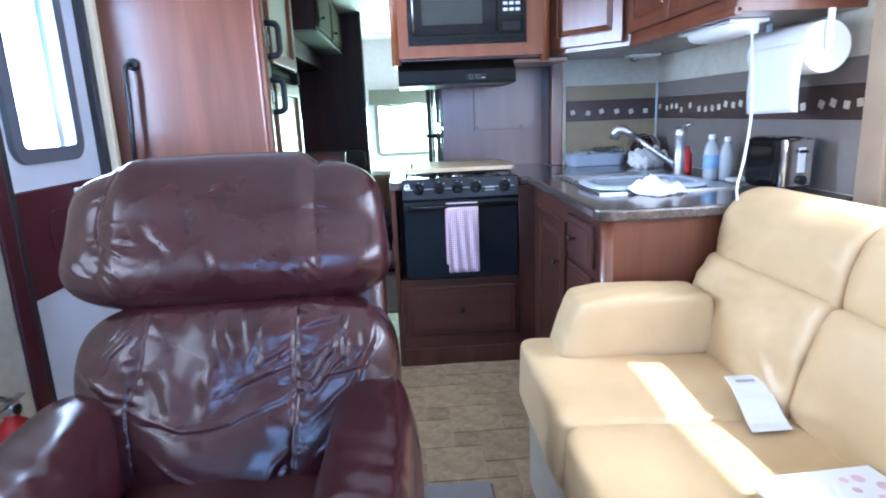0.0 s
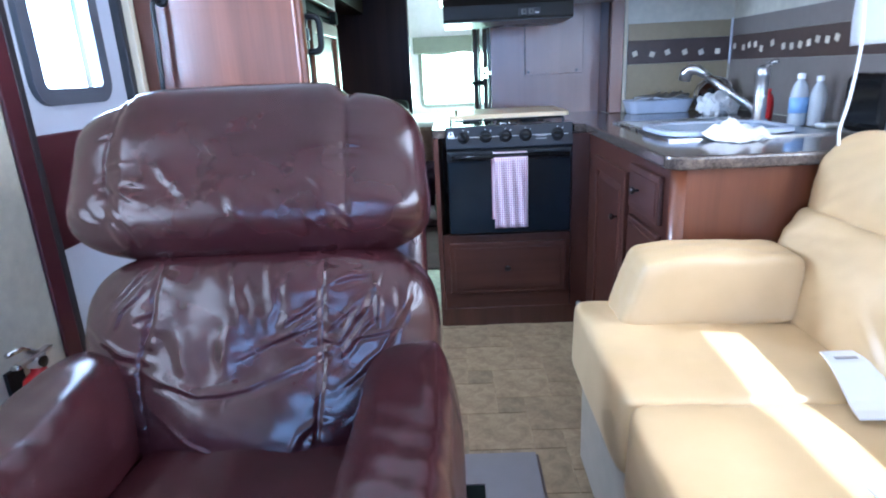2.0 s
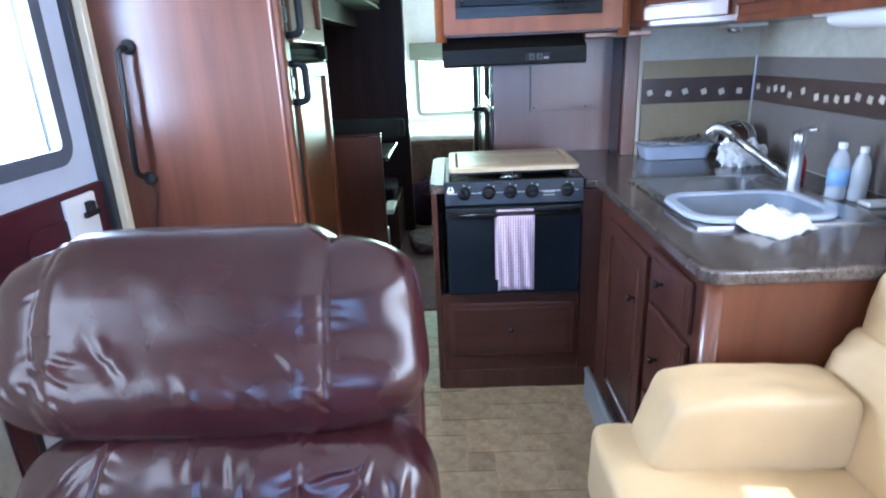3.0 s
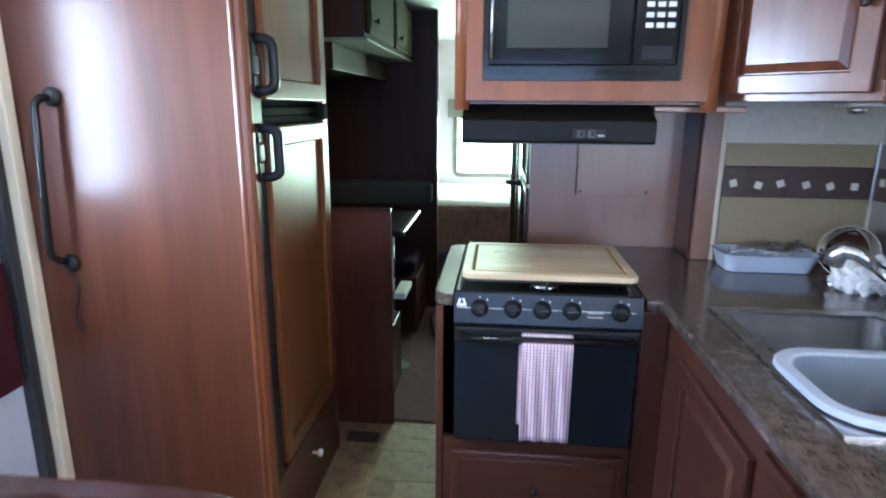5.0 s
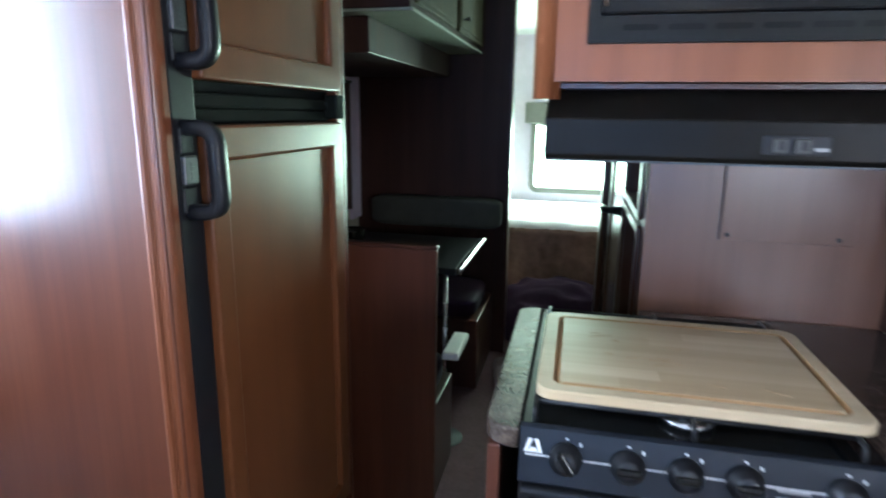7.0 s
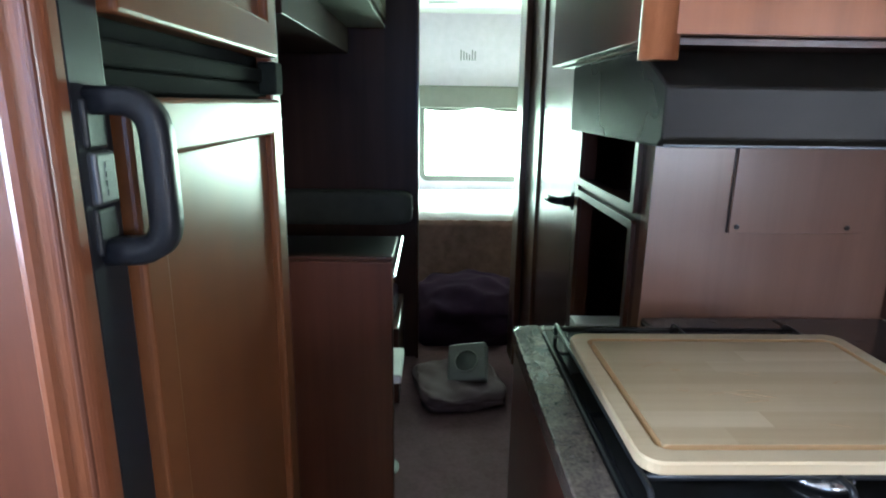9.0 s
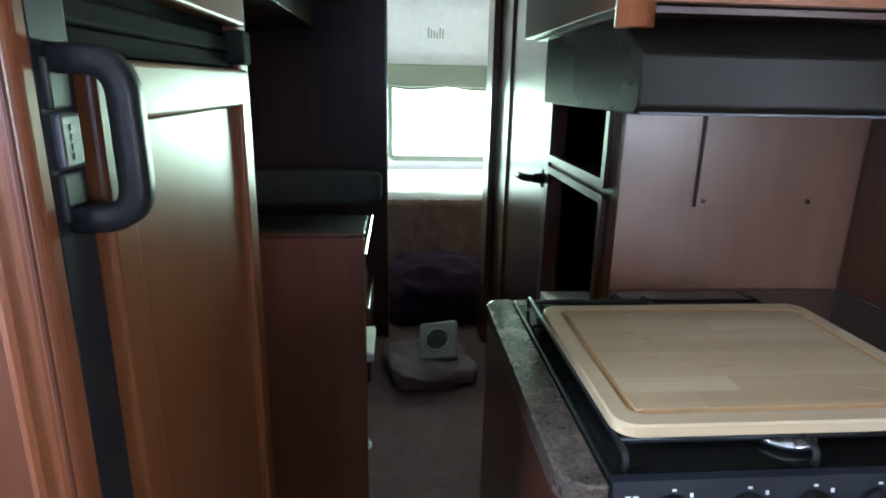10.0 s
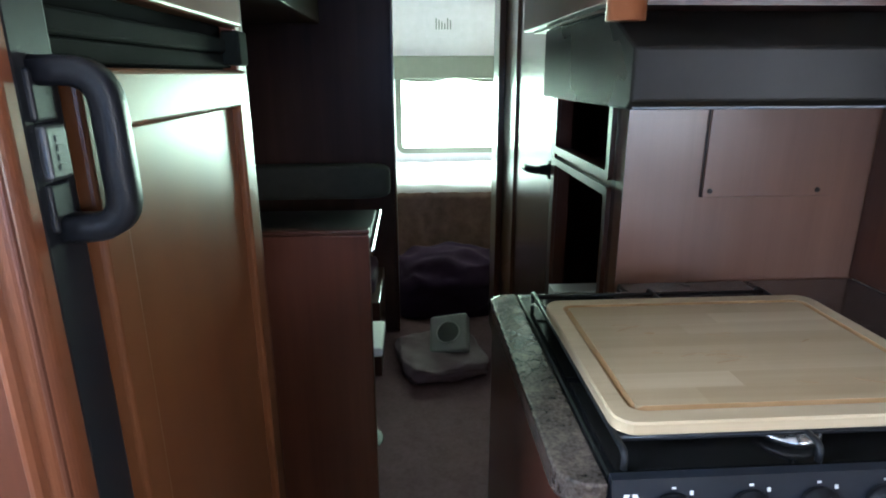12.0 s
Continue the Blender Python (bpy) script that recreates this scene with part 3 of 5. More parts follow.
ends = [[bm.verts.new((FX + u, FY + v, z)) for u, v in prof] for z in (0.0, TOP - 0.002)]
bm.faces.new(ends[0])
bm.faces.new(ends[1])
for k in range(len(prof)):
    bm.faces.new((ends[0][k], ends[0][(k + 1) % len(prof)], ends[1][(k + 1) % len(prof)], ends[1][k]))
part("corner_moulding", bm, CHERRY, fridge, "beaded cherry corner moulding")
part("body", box((W + 0.004, FY + 0.022, 0.31), (FX - 0.03, 4.46, TOP - 0.003)), RAIL, fridge)
part("far_panel", box((W + 0.004, 4.462, 0.0), (FX, 4.482, TOP - 0.002), 0.003), VENEER, fridge)
part("edge_strip", box((FX - 0.028, FY + 0.032, 0.30), (FX + 0.002, FY + 0.097, TOP - 0.004), 0.006), HANDLE_GREY, fridge, "dark grey hinge edge")
part("kick_panel", box((FX - 0.04, FY + 0.03, 0.0), (FX - 0.006, 4.46, 0.29), 0.003), VENEER, fridge)
part("far_strip", box((FX - 0.028, 4.425, 0.30), (FX + 0.001, 4.46, TOP - 0.004), 0.004), CHERRY, fridge)


def fridge_door(z0, z1, handle_z, name):
    y0, y1 = FY + 0.101, 4.42
    M = facing(FX, y0, z0, 90)
    w, h = y1 - y0, z1 - z0
    d = part(name, slab("xz", [0, 0.055, w - 0.055, w], [0, 0.06, h - 0.06, h], -0.014, 0.02, lambda u, v: not (0.055 < u < w - 0.055 and 0.06 < v < h - 0.06)), OAK, fridge, M=M)
    bv = d.modifiers.new("edge", "BEVEL")
    bv.width, bv.segments, bv.limit_method = 0.006, 3, "ANGLE"
    part("panel", box((0.056, 0.0, 0.061), (w - 0.056, 0.018, h - 0.061), 0.002), OAK, d, M=M)
    hy, zc = FY + 0.066, handle_z
    pts = arc([(FX, hy, zc + 0.066), (FX + 0.054, hy, zc + 0.066), (FX + 0.054, hy + 0.004, zc - 0.066), (FX, hy, zc - 0.066)], 7, 0.03)
    hb = bmesh.new()
    half = 0.012
    rings = []
    for i, p in enumerate(pts):
        dd = (pts[min(i + 1, len(pts) - 1)] - pts[max(i - 1, 0)]).normalized()
        side = Vector((0, 1, 0))
        up = dd.cross(side).normalized()
        rings.append([hb.verts.new(p + side * a * half * 1.2 + up * b * half) for a, b in ((-1, -0.6), (-0.6, -1), (0.6, -1), (1, -0.6), (1, 0.6), (0.6, 1), (-0.6, 1), (-1, 0.6))])
    for a, b in zip(rings, rings[1:]):
        for k in range(8):
            hb.faces.new((a[k], a[(k + 1) % 8], b[(k + 1) % 8], b[k]))
    hb.faces.new(rings[0])
    hb.faces.new(rings[-1])
    part("handle", hb, HANDLE_GREY, d, "dark grey loop handle", True)
    for za, zb in ((-0.068, -0.025), (0.025, 0.068)):
        part("handle_base", box((FX - 0.004, hy - 0.020, zc + za), (FX + 0.006, hy + 0.014, zc + zb), 0.004, 3), HANDLE_GREY, d)
    lt = part("latch", box((FX - 0.004, hy - 0.018, zc - 0.0235), (FX + 0.009, hy + 0.015, zc + 0.0235), 0.004, 3), TAB, d, "grey metal latch tab")
    for i in range(4):
        part("emboss", box((FX + 0.0088, hy - 0.004, zc - 0.015 + 0.008 * i), (FX + 0.0096, hy + 0.005, zc - 0.010 + 0.008 * i)), TAB, lt, "small embossed mark")
    return d


fridge_door(0.33, 1.384, 1.315, "lower_door")
fridge_door(1.455, TOP - 0.02, 1.545, "upper_door")
part("hinge", boxes(((FX - 0.02, FY + 0.10, 1.388), (FX - 0.010, 4.42, 1.410), 0.002), ((FX - 0.02, FY + 0.10, 1.412), (FX - 0.004, 4.42, 1.436), 0.004), ((FX - 0.012, 4.375, 1.392), (FX + 0.020, 4.425, 1.448), 0.004)), RAIL, fridge, "black centre hinge between the doors")
part("knob", lathe([(0.006, 0), (0.006, 0.02), (0.014, 0.024), (0.014, 0.036), (0.004, 0.04)], (FX - 0.006, 4.14, 0.19), 12, "x"), WHITE, fridge, "white plastic knob", True)
setting("trim_fridge_edge", box((W + 0.002, FY - 0.038, 0), (W + 0.036, FY - 0.002, TOP), 0.004), TRIM, "cream edge trim beside the cherry panel")

grab = thing("grab_handle", (-0.81, FY, 1.01), "black curved grab handle on the cherry panel", "handle")
part("bar", tube(arc([(-0.785, FY, 1.46), (-0.795, FY - 0.055, 1.455), (-0.815, FY - 0.06, 1.03), (-0.80, FY, 1.005)], 6, 0.03), 0.0105, 12), GLOSS_BLACK, grab, smooth=True)
for z, x in ((1.46, -0.785), (1.005, -0.80)):
    part("mount", lathe([(0.026, 0), (0.026, -0.008), (0.016, -0.016), (0.004, -0.018)], (x, FY - 0.001, z), 16, "y"), BLACK, grab, smooth=True)

ext = thing("fire_extinguisher", (-0.85, 2.78, 0.10), "red fire extinguisher with chrome valve by the door", "fire extinguisher")
part("cylinder", lathe([(0.03, 0.10), (0.048, 0.11), (0.050, 0.13), (0.050, 0.36), (0.042, 0.395), (0.020, 0.415), (0.018, 0.43)], (-0.85, 2.78, 0), 24), RED, ext, smooth=True)
part("valve", boxes(((-0.870, 2.76, 0.428), (-0.830, 2.80, 0.462), 0.006), ((-0.862, 2.70, 0.455), (-0.838, 2.84, 0.467), 0.004)), STEEL, ext, "metal valve body")
part("lever", tube([(-0.85, 2.79, 0.465), (-0.85, 2.74, 0.50), (-0.85, 2.69, 0.505)], 0.008, 8), CHROME, ext, smooth=True)
part("gauge", lathe([(0.014, 0), (0.016, 0.008), (0.003, 0.010)], (-0.832, 2.775, 0.445), 14, "x"), BRONZE, ext)
part("wall_bracket", boxes(((W + 0.001, 2.75, 0.10), (W + 0.012, 2.81, 0.42)), ((W + 0.012, 2.728, 0.30), (-0.80, 2.832, 0.325), 0.004)), BLACK, ext)
setting("baseboard_extinguisher_shelf", box((W + 0.002, 2.60, 0.0), (-0.78, 2.95, 0.098), 0.006), GREY_TRIM, "grey step moulding beside the entry door")

# ---- recliner ----
rc = thing("recliner", (-0.09, 2.1, 0), "burgundy leather recliner with puffy headrest and worn creases", "armchair")


# creases in the plane of a cushion: height in mm, width, then the line they follow from left to right or top to bottom
BACK_FOLDS = [
    (5, 0.030, (-0.57, 0.01), (-0.25, -0.19), (0.04, -0.12), (0.40, 0.11)), (5, 0.026, (-0.54, -0.29), (-0.30, -0.58), (-0.08, -0.71)),
    (4, 0.026, (-0.53, -0.60), (-0.34, -0.85)), (5, 0.028, (0.08, -0.84), (0.24, -0.66), (0.38, -0.38)), (4, 0.022, (0.30, -0.84), (0.38, -0.55)),
    (3, 0.022, (0.15, 0.30), (0.38, 0.56)), (3, 0.020, (-0.02, 0.10), (0.20, 0.28), (0.38, 0.44)), (3, 0.020, (0.06, 0.20), (0.36, 0.34)),
    (6, 0.060, (-0.08, 0.45), (-0.11, -0.14)), (5, 0.055, (-0.36, 0.32), (-0.31, -0.10)), (4, 0.030, (-0.05, 0.97), (-0.06, 0.72)), (4, 0.028, (0.13, 0.92), (0.11, 0.67)),
    (-4, 0.030, (-0.02, 0.80), (0.02, 0.30)), (-4, 0.034, (0.20, 0.75), (0.16, 0.25)),
    (6, 0.026, (0.42, 0.66), (0.56, 0.74), (0.70, 0.77)), (6, 0.024, (0.43, 0.11), (0.58, 0.42), (0.71, 0.77)), (5, 0.024, (0.45, 0.03), (0.68, 0.41)),
    (6, 0.026, (0.48, -0.19), (0.70, 0.10), (0.84, 0.52), (0.86, 0.72)), (5, 0.026, (0.54, -0.55), (0.74, -0.10)), (5, 0.022, (0.69, 0.80), (0.70, 0.22)),
    (7, 0.040, (0.42, 0.92), (0.56, 0.87)), (5, 0.030, (0.82, 0.72), (0.86, 0.30)), (4, 0.020, (0.43, 0.30), (0.64, 0.62)), (4, 0.018, (0.52, 0.20), (0.80, 0.28)),
    (5, 0.030, (-0.93, 0.42), (-0.72, 0.16), (-0.59, 0.11)), (5, 0.028, (-0.80, 0.47), (-0.52, 0.92)), (5, 0.026, (-0.78, 0.31), (-0.54, 0.77)),
    (5, 0.030, (-0.84, -0.19), (-0.60, 0.01)), (5, 0.030, (-0.81, -0.60), (-0.60, -0.29)), (4, 0.024, (-0.86, 0.05), (-0.64, -0.10)), (4, 0.022, (-0.78, -0.36), (-0.62, -0.14)),
]
HEAD_FOLDS = [
    (5, 0.034, (-0.70, -0.14), (-0.47, -0.38)), (5, 0.034, (-0.69, -0.32), (-0.50, -0.75)), (4, 0.030, (-0.70, 0.11), (-0.58, 0.08)),
    (5, 0.036, (-0.39, 0.05), (-0.30, -0.26)), (4, 0.034, (-0.30, -0.07), (-0.24, -0.38)), (4, 0.030, (-0.69, -0.44), (-0.56, -0.94)), (4, 0.034, (-0.58, -0.10), (-0.44, -0.18)),
    (3, 0.028, (0.41, -0.14), (0.49, -0.32)), (3, 0.026, (0.53, -0.44), (0.64, -0.69)), (3, 0.026, (0.40, -0.60), (0.51, -0.85)), (3, 0.026, (0.55, -0.62), (0.66, -0.90)),
    (4, 0.036, (-0.76, -0.60), (-0.90, -0.35)), (3, 0.040, (0.00, -0.30), (0.06, -0.62)), (3, 0.040, (0.20, -0.25), (0.30, -0.52)),
]


def fold_at(x, z, folds):
    """Height of the leather's creases: each a soft ridge with a valley on one side."""
    h = 0.0
    for height, wide, *line in folds:
        if not (min(p[0] for p in line) - 0.15 < x < max(p[0] for p in line) + 0.15):
            continue
        n = len(line) - 1
        best = None
        for i in range(n):
            (x0, z0), (x1, z1) = line[i], line[i + 1]
            dx, dz = x1 - x0, z1 - z0
            t = max(0.0, min(1.0, ((x - x0) * dx + (z - z0) * dz) / (dx * dx + dz * dz)))
            ex, ez = x - x0 - dx * t, (z - z0 - dz * t) * 0.75
            d = math.hypot(ex, ez)
            if best is None or d < best[0]:
                best = (d, 1.0 if ex * dz - ez * dx > 0 else -1.0, (i + t) / n)
        d, side, t = best
        wide = wide * 0.85
        if d > 5 * wide:
            continue
        s = d * side + 0.02 * noise.noise(Vector((x * 7, z * 7, height)))
        fade = math.sin(math.pi * (0.06 + 0.88 * t))
        h += height * 0.00066 * fade * (bell(s, wide) - 0.7 * bell(s - 1.7 * wide, wide * 0.9))
    return h


def seam_at(z, points):
    """Where a seam runs at height z, between (z, x) points from the top down."""
    for (z0, x0), (z1, x1) in zip(points, points[1:]):
        if z >= z1:
            t = max(0.0, min(1.0, (z0 - z) / (z0 - z1)))
            t = t * t * (3 - 2 * t)
            return x0 + (x1 - x0) * t
    return points[-1][1]


def stitched(q, seams, deep, pucker, front):
    """The dip of the seams and the short puckers that run into them."""
    o = 0.0
    for k, pts in enumerate(seams):
        gap = q.x - seam_at(q.z, pts)
        o += deep * (bell(gap, 0.016) + 0.55 * bell(gap, 0.075)) * front
        side = 1 if gap > 0 else -1
        near = bell(abs(gap) - 0.035, 0.050) * max(0.0, 0.35 + noise.noise(Vector((k * 5 + side, q.z * 3.1, 2.0))))
        wave = math.sin(q.z * 46 + abs(gap) * 18 + 2.6 * noise.noise(Vector((k * 3, side * 2, q.z * 5))))
        o += pucker * wave * near * front
    return o


HEAD_SEAMS = [[(1.0, -0.60), (0.1, -0.71), (-1.0, -0.52)], [(1.0, 0.60), (0.0, 0.595), (-1.0, 0.60)]]


def head_shape(q):
    front = max(0.0, -q.y)
    x, z = q.x, q.z
    o = Vector((0, 0, 0))
    if front > 0.2:
        o.y -= fold_at(x, z, HEAD_FOLDS) * front
    o.y += stitched(q, HEAD_SEAMS, 0.0028, 0.0008, front)
    rise = max(0.0, z)
    for pts in HEAD_SEAMS:
        o.z -= 0.006 * bell(x - pts[0][1], 0.03) * rise
    # the middle panel stands prouder than the wings and swells towards its lower edge
    mid = max(0.0, min(1.0, (x + 0.70) / 0.12)) * max(0.0, min(1.0, (0.60 - x) / 0.12))
    mid = mid * mid * (3 - 2 * mid)
    o.z += 0.016 * mid * rise
    o.y -= (0.010 * mid + 0.020 * bell(z + 0.50, 0.42) + 0.006 * bell(z - 0.45, 0.35)) * front
    o.y += 0.006 * wrinkle(q, 2.2, 1.8, 3.1) * front + 0.0012 * wrinkle(q, 7, 5, 8.3) * front
    o.z -= 0.020 * max(0.0, -x - 0.45) * rise
    o.x += 0.012 * bell(z + 0.55, 0.5) * (1 if x > 0 else -1) * abs(x) ** 4
    return o


part("headrest", cushion((-0.103, 2.575, 0.946), (0.355, 0.125, 0.168), 4.2, 160, (-22, 0, 0), head_shape), BURGUNDY, rc, smooth=True)

BACK_SEAMS = [[(1.0, -0.46), (0.55, -0.50), (-0.05, -0.59), (-1.0, -0.59)], [(1.0, 0.40), (0.0, 0.395), (-1.0, 0.39)]]


def back_shape(q):
    front = max(0.0, -q.y)
    o = Vector((0, 0, 0))
    if front > 0.2:
        o.y -= fold_at(q.x, q.z, BACK_FOLDS) * front
    o.x -= q.x * 0.05 * max(0.0, -q.z)
    o.y += stitched(q, BACK_SEAMS, 0.0040, 0.0021, front)
    drape = math.sin(q.x * 17 + 1.5 * noise.noise(Vector((q.x * 3, 0, q.z * 2)))) * bell(q.x, 0.40) * max(0.0, q.z + 0.15)
    o.y += 0.0030 * drape * front
    o.y -= 0.075 * bell(q.z + 0.85, 0.75) * bell(q.x, 0.75) * front
    o.y += 0.007 * wrinkle(q, 2.6, 2.4, 1.3) * front + 0.0014 * wrinkle(q, 8, 7, 6.1) * front
    return o


part("backrest", cushion((-0.085, 2.465, 0.605), (0.358, 0.13, 0.225), 3.6, 210, (-13, 0, 0), back_shape), BURGUNDY, rc, smooth=True)
part("back_shell", cushion((-0.09, 2.66, 0.66), (0.33, 0.06, 0.40), 5, 14, (-16, 0, 0)), BURGUNDY, rc, smooth=True)


def seat_shape(q):
    return Vector((0, 0, 0.02 * bell(q.x, 0.7) * max(0, q.z) + 0.010 * wrinkle(q, 4, 4, 2.2) * max(0, q.z)))


part("seat", cushion((-0.085, 2.00, 0.402), (0.23, 0.40, 0.085), 5, 26, (2, 0, 0), seat_shape), BURGUNDY, rc, smooth=True)


def arm_shape(q):
    up = max(0.0, q.z)
    back = max(0.0, q.y)
    o = Vector((0, 0, 0.075 * back * back * up - 0.03 * max(0.0, -q.y) * up))
    o += Vector((0.004 * wrinkle(q, 3, 5, 4.4), 0, 0.005 * noise.noise(Vector((q.x * 2, q.y * 4, 1.0))) * up))
    o.z += 0.0016 * math.sin(q.y * 46 + q.x * 3) * up * bell(q.y + 0.1, 0.5)
    o.x -= 0.004 * bell(q.y - 0.30 - 0.25 * q.z, 0.025) * max(0.0, q.x)
    return o


part("armrest", cushion((0.216, 2.03, 0.41), (0.098, 0.45, 0.235), 3.8, 60, (0, 0, 0), arm_shape), BURGUNDY, rc, smooth=True)
part("armrest", cushion((-0.405, 2.03, 0.41), (0.105, 0.45, 0.235), 3.8, 60, (0, 0, 0), arm_shape), BURGUNDY, rc, smooth=True)
part("base", box((-0.42, 1.70, 0.06), (0.24, 2.55, 0.34), 0.03), BURGUNDY, rc)
part("swivel_base", lathe([(0.24, 0.0), (0.24, 0.02), (0.05, 0.03), (0.05, 0.06)], (-0.09, 2.1, 0), 28), BLACK, rc)

# ---- sofa ----
sofa = thing("sofa", (1.1, 1.9, 0), "beige leather sofa with fold-down arm bolster, sunlit", "sofa")


def puff(seed, amp=0.012, crown=0.025):
    def f(q):
        up = max(0.0, q.z)
        return Vector((0, 0, crown * bell(q.x, 0.8) * bell(q.y, 0.8) * up + amp * wrinkle(Vector((q.x, q.z, q.y)), 3, 3, seed) * up))
    return f


part("seat_cushion", cushion((0.905, 2.615, 0.425), (0.285, 0.268, 0.095), 13, 40, (0, 2, 0), puff(1.1, 0.006, 0.012)), BEIGE, sofa, smooth=True)
part("seat_cushion", cushion((0.905, 1.855, 0.425), (0.290, 0.498, 0.097), 15, 44, (0, 2, 0), puff(4.2, 0.006, 0.012)), BEIGE, sofa, smooth=True)
part("seat_cushion", cushion((0.905, 1.06, 0.425), (0.290, 0.30, 0.098), 8, 20, (0, 2, 0), puff(7.7)), BEIGE, sofa, smooth=True)
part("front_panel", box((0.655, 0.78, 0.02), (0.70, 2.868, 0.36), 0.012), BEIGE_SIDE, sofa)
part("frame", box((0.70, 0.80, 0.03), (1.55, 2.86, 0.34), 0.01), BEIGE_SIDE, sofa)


def sofa_back_shape(seed, seam):
    def f(q):
        fr_ = max(0.0, -q.x)
        o = Vector((0, 0, 0))
        o.x += 0.014 * bell(q.y - seam, 0.02) * fr_
        o.x -= 0.018 * bell(q.z, 0.7) * fr_
        o.x += 0.006 * noise.noise(Vector((seed, q.y * 2.5, q.z * 2))) * fr_ + 0.0015 * noise.noise(Vector((seed + 3, q.y * 9 + q.z * 5, q.z * 6))) * fr_
        near = bell(abs(q.y) - 0.97, 0.22)
        o.x += 0.004 * math.sin(q.z * 15 + abs(q.y) * 16 + seed) * near * max(0.0, 0.3 + noise.noise(Vector((seed, q.z * 2.5, 1.0 if q.y > 0 else 4.0)))) * fr_
        o.x -= 0.007 * bell(q.z + 0.75 - 1.2 * (0.95 - abs(q.y)), 0.10) * bell(abs(q.y) - 0.75, 0.22) * fr_
        return o
    return f


for yc, half, seed in ((2.610, 0.262, 1.0), (1.876, 0.470, 5.0), (1.09, 0.315, 9.0)):
    part("back_cushion", cushion((1.290, yc, 0.600), (0.13, half, 0.145), 10, 40, (0, 17, 0), sofa_back_shape(seed, 0.98), "y"), BEIGE, sofa, smooth=True)
    part("back_roll", cushion((1.398, yc, 0.800), (0.152, half, 0.152), 3.1, 40, (0, 13, 0), sofa_back_shape(seed + 2, 0.98), "y"), BEIGE, sofa, smooth=True)
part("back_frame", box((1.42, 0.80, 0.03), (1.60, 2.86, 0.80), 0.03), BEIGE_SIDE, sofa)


def bolster_shape(q):
    o = Vector((0, 0, 0.012 * bell(q.x, 0.7) * max(0, q.z)))
    o.x += 0.065 * (q.z + 1) * 0.5 * max(0.0, -q.x) ** 3
    o.z += 0.006 * wrinkle(q, 3, 3, 2.0)
    return o


part("arm_bolster", cushion((0.925, 2.765, 0.603), (0.225, 0.085, 0.088), 8, 40, (0, 0, 0), bolster_shape), BEIGE, sofa, "cream bolster arm lying on the seat", smooth=True)

paper = thing("leaflet", (1.09, 2.36, 0.533), "white folded leaflet lying on the sofa seat", "leaflet")
bm = bmesh.new()
rows = []
for i in range(9):
    t = i / 8
    y = 2.475 - 0.215 * t
    z = 0.540 + 0.010 * math.sin(t * 5.2) + (0.028 * (0.35 - t) if t < 0.35 else 0)
    rows.append([bm.verts.new((x0 - 0.055 * t, y, z)) for x0 in (1.062, 1.105, 1.148)])
for a, b in zip(rows, rows[1:]):
    for k in range(2):
        bm.faces.new((a[k], a[k + 1], b[k + 1], b[k]))
ob = part("sheet", bm, PAPER, paper)
so = ob.modifiers.new("thick", "SOLIDIFY")
so.thickness = 0.004
part("print_bar", box((1.068, 2.432, 0.5585), (1.112, 2.440, 0.5600)), GREY_TRIM, paper, "unreadable grey line of print")
mag = thing("magazine", (1.02, 2.0, 0.535), "white magazine with pink print on the sofa seat", "magazine")
M = pose(1.035, 1.95, 0.548, 0, 2, 6)
part("pages", box((-0.14, -0.13, 0), (0.10, 0.13, 0.008), 0.002), PAPER, mag, M=M)
part("cover", box((-0.145, -0.13, 0.009), (0.10, 0.132, 0.0105)), PAPER, mag, M=M)
for i in range(5):
    part("print_spot", lathe([(0.008 + 0.003 * (i % 3), 0.0108), (0.006, 0.0112)], (0.02 + 0.028 * (i % 3), 0.10 - 0.028 * (i // 2), 0), 12), PINK, mag, "pink flower print", M=M)

# ---- kitchen base ----
base = thing("base_cabinet", (1.28, 3.4, 0), "cherry kitchen base cabinet with drawers and a door", "cabinet")
KX = 0.895
part("end_panel", box((KX + 0.03, 2.90, 0.0), (E_ - 0.004, 2.925, 0.872), 0.003), CHERRY, base, "glossy cherry end panel")
part("corner_post", lathe([(0.030, 0.0), (0.030, 0.872)], (KX + 0.030, 2.930, 0), 24), CHERRY, base, smooth=True)
part("face_frame", box((KX, 2.93, 0.0), (KX + 0.02, 3.90, 0.872), 0.002), FRONTS_SHADED, base)
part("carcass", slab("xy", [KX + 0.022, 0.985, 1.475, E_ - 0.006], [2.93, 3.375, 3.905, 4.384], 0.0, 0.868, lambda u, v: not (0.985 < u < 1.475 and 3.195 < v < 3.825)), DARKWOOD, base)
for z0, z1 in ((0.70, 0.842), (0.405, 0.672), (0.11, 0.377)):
    slab_door(base, facing(KX, 3.255, z0, -90), 0.285, z1 - z0, FRONTS_SHADED, (0.115, (z1 - z0) / 2))
panel_door(base, facing(KX, 3.735, 0.11, -90), 0.445, 0.69, FRONTS_SHADED, (0.365, 0.522))

rb = thing("range_cabinet", (0.52, 4.2, 0), "cherry cabinet framing the range with a deep drawer", "cabinet")
RX0, RX1, RY = 0.224, 0.895, 3.888
part("side_panel", box((RX0, RY, 0.0), (RX0 + 0.022, 4.50, 0.872), 0.003), FRONTS_SHADED, rb)
part("stile", box((0.818, RY, 0.0), (RX1, RY + 0.03, 0.872), 0.002), FRONTS_SHADED, rb)
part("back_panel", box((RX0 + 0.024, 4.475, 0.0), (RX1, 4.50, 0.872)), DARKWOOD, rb)
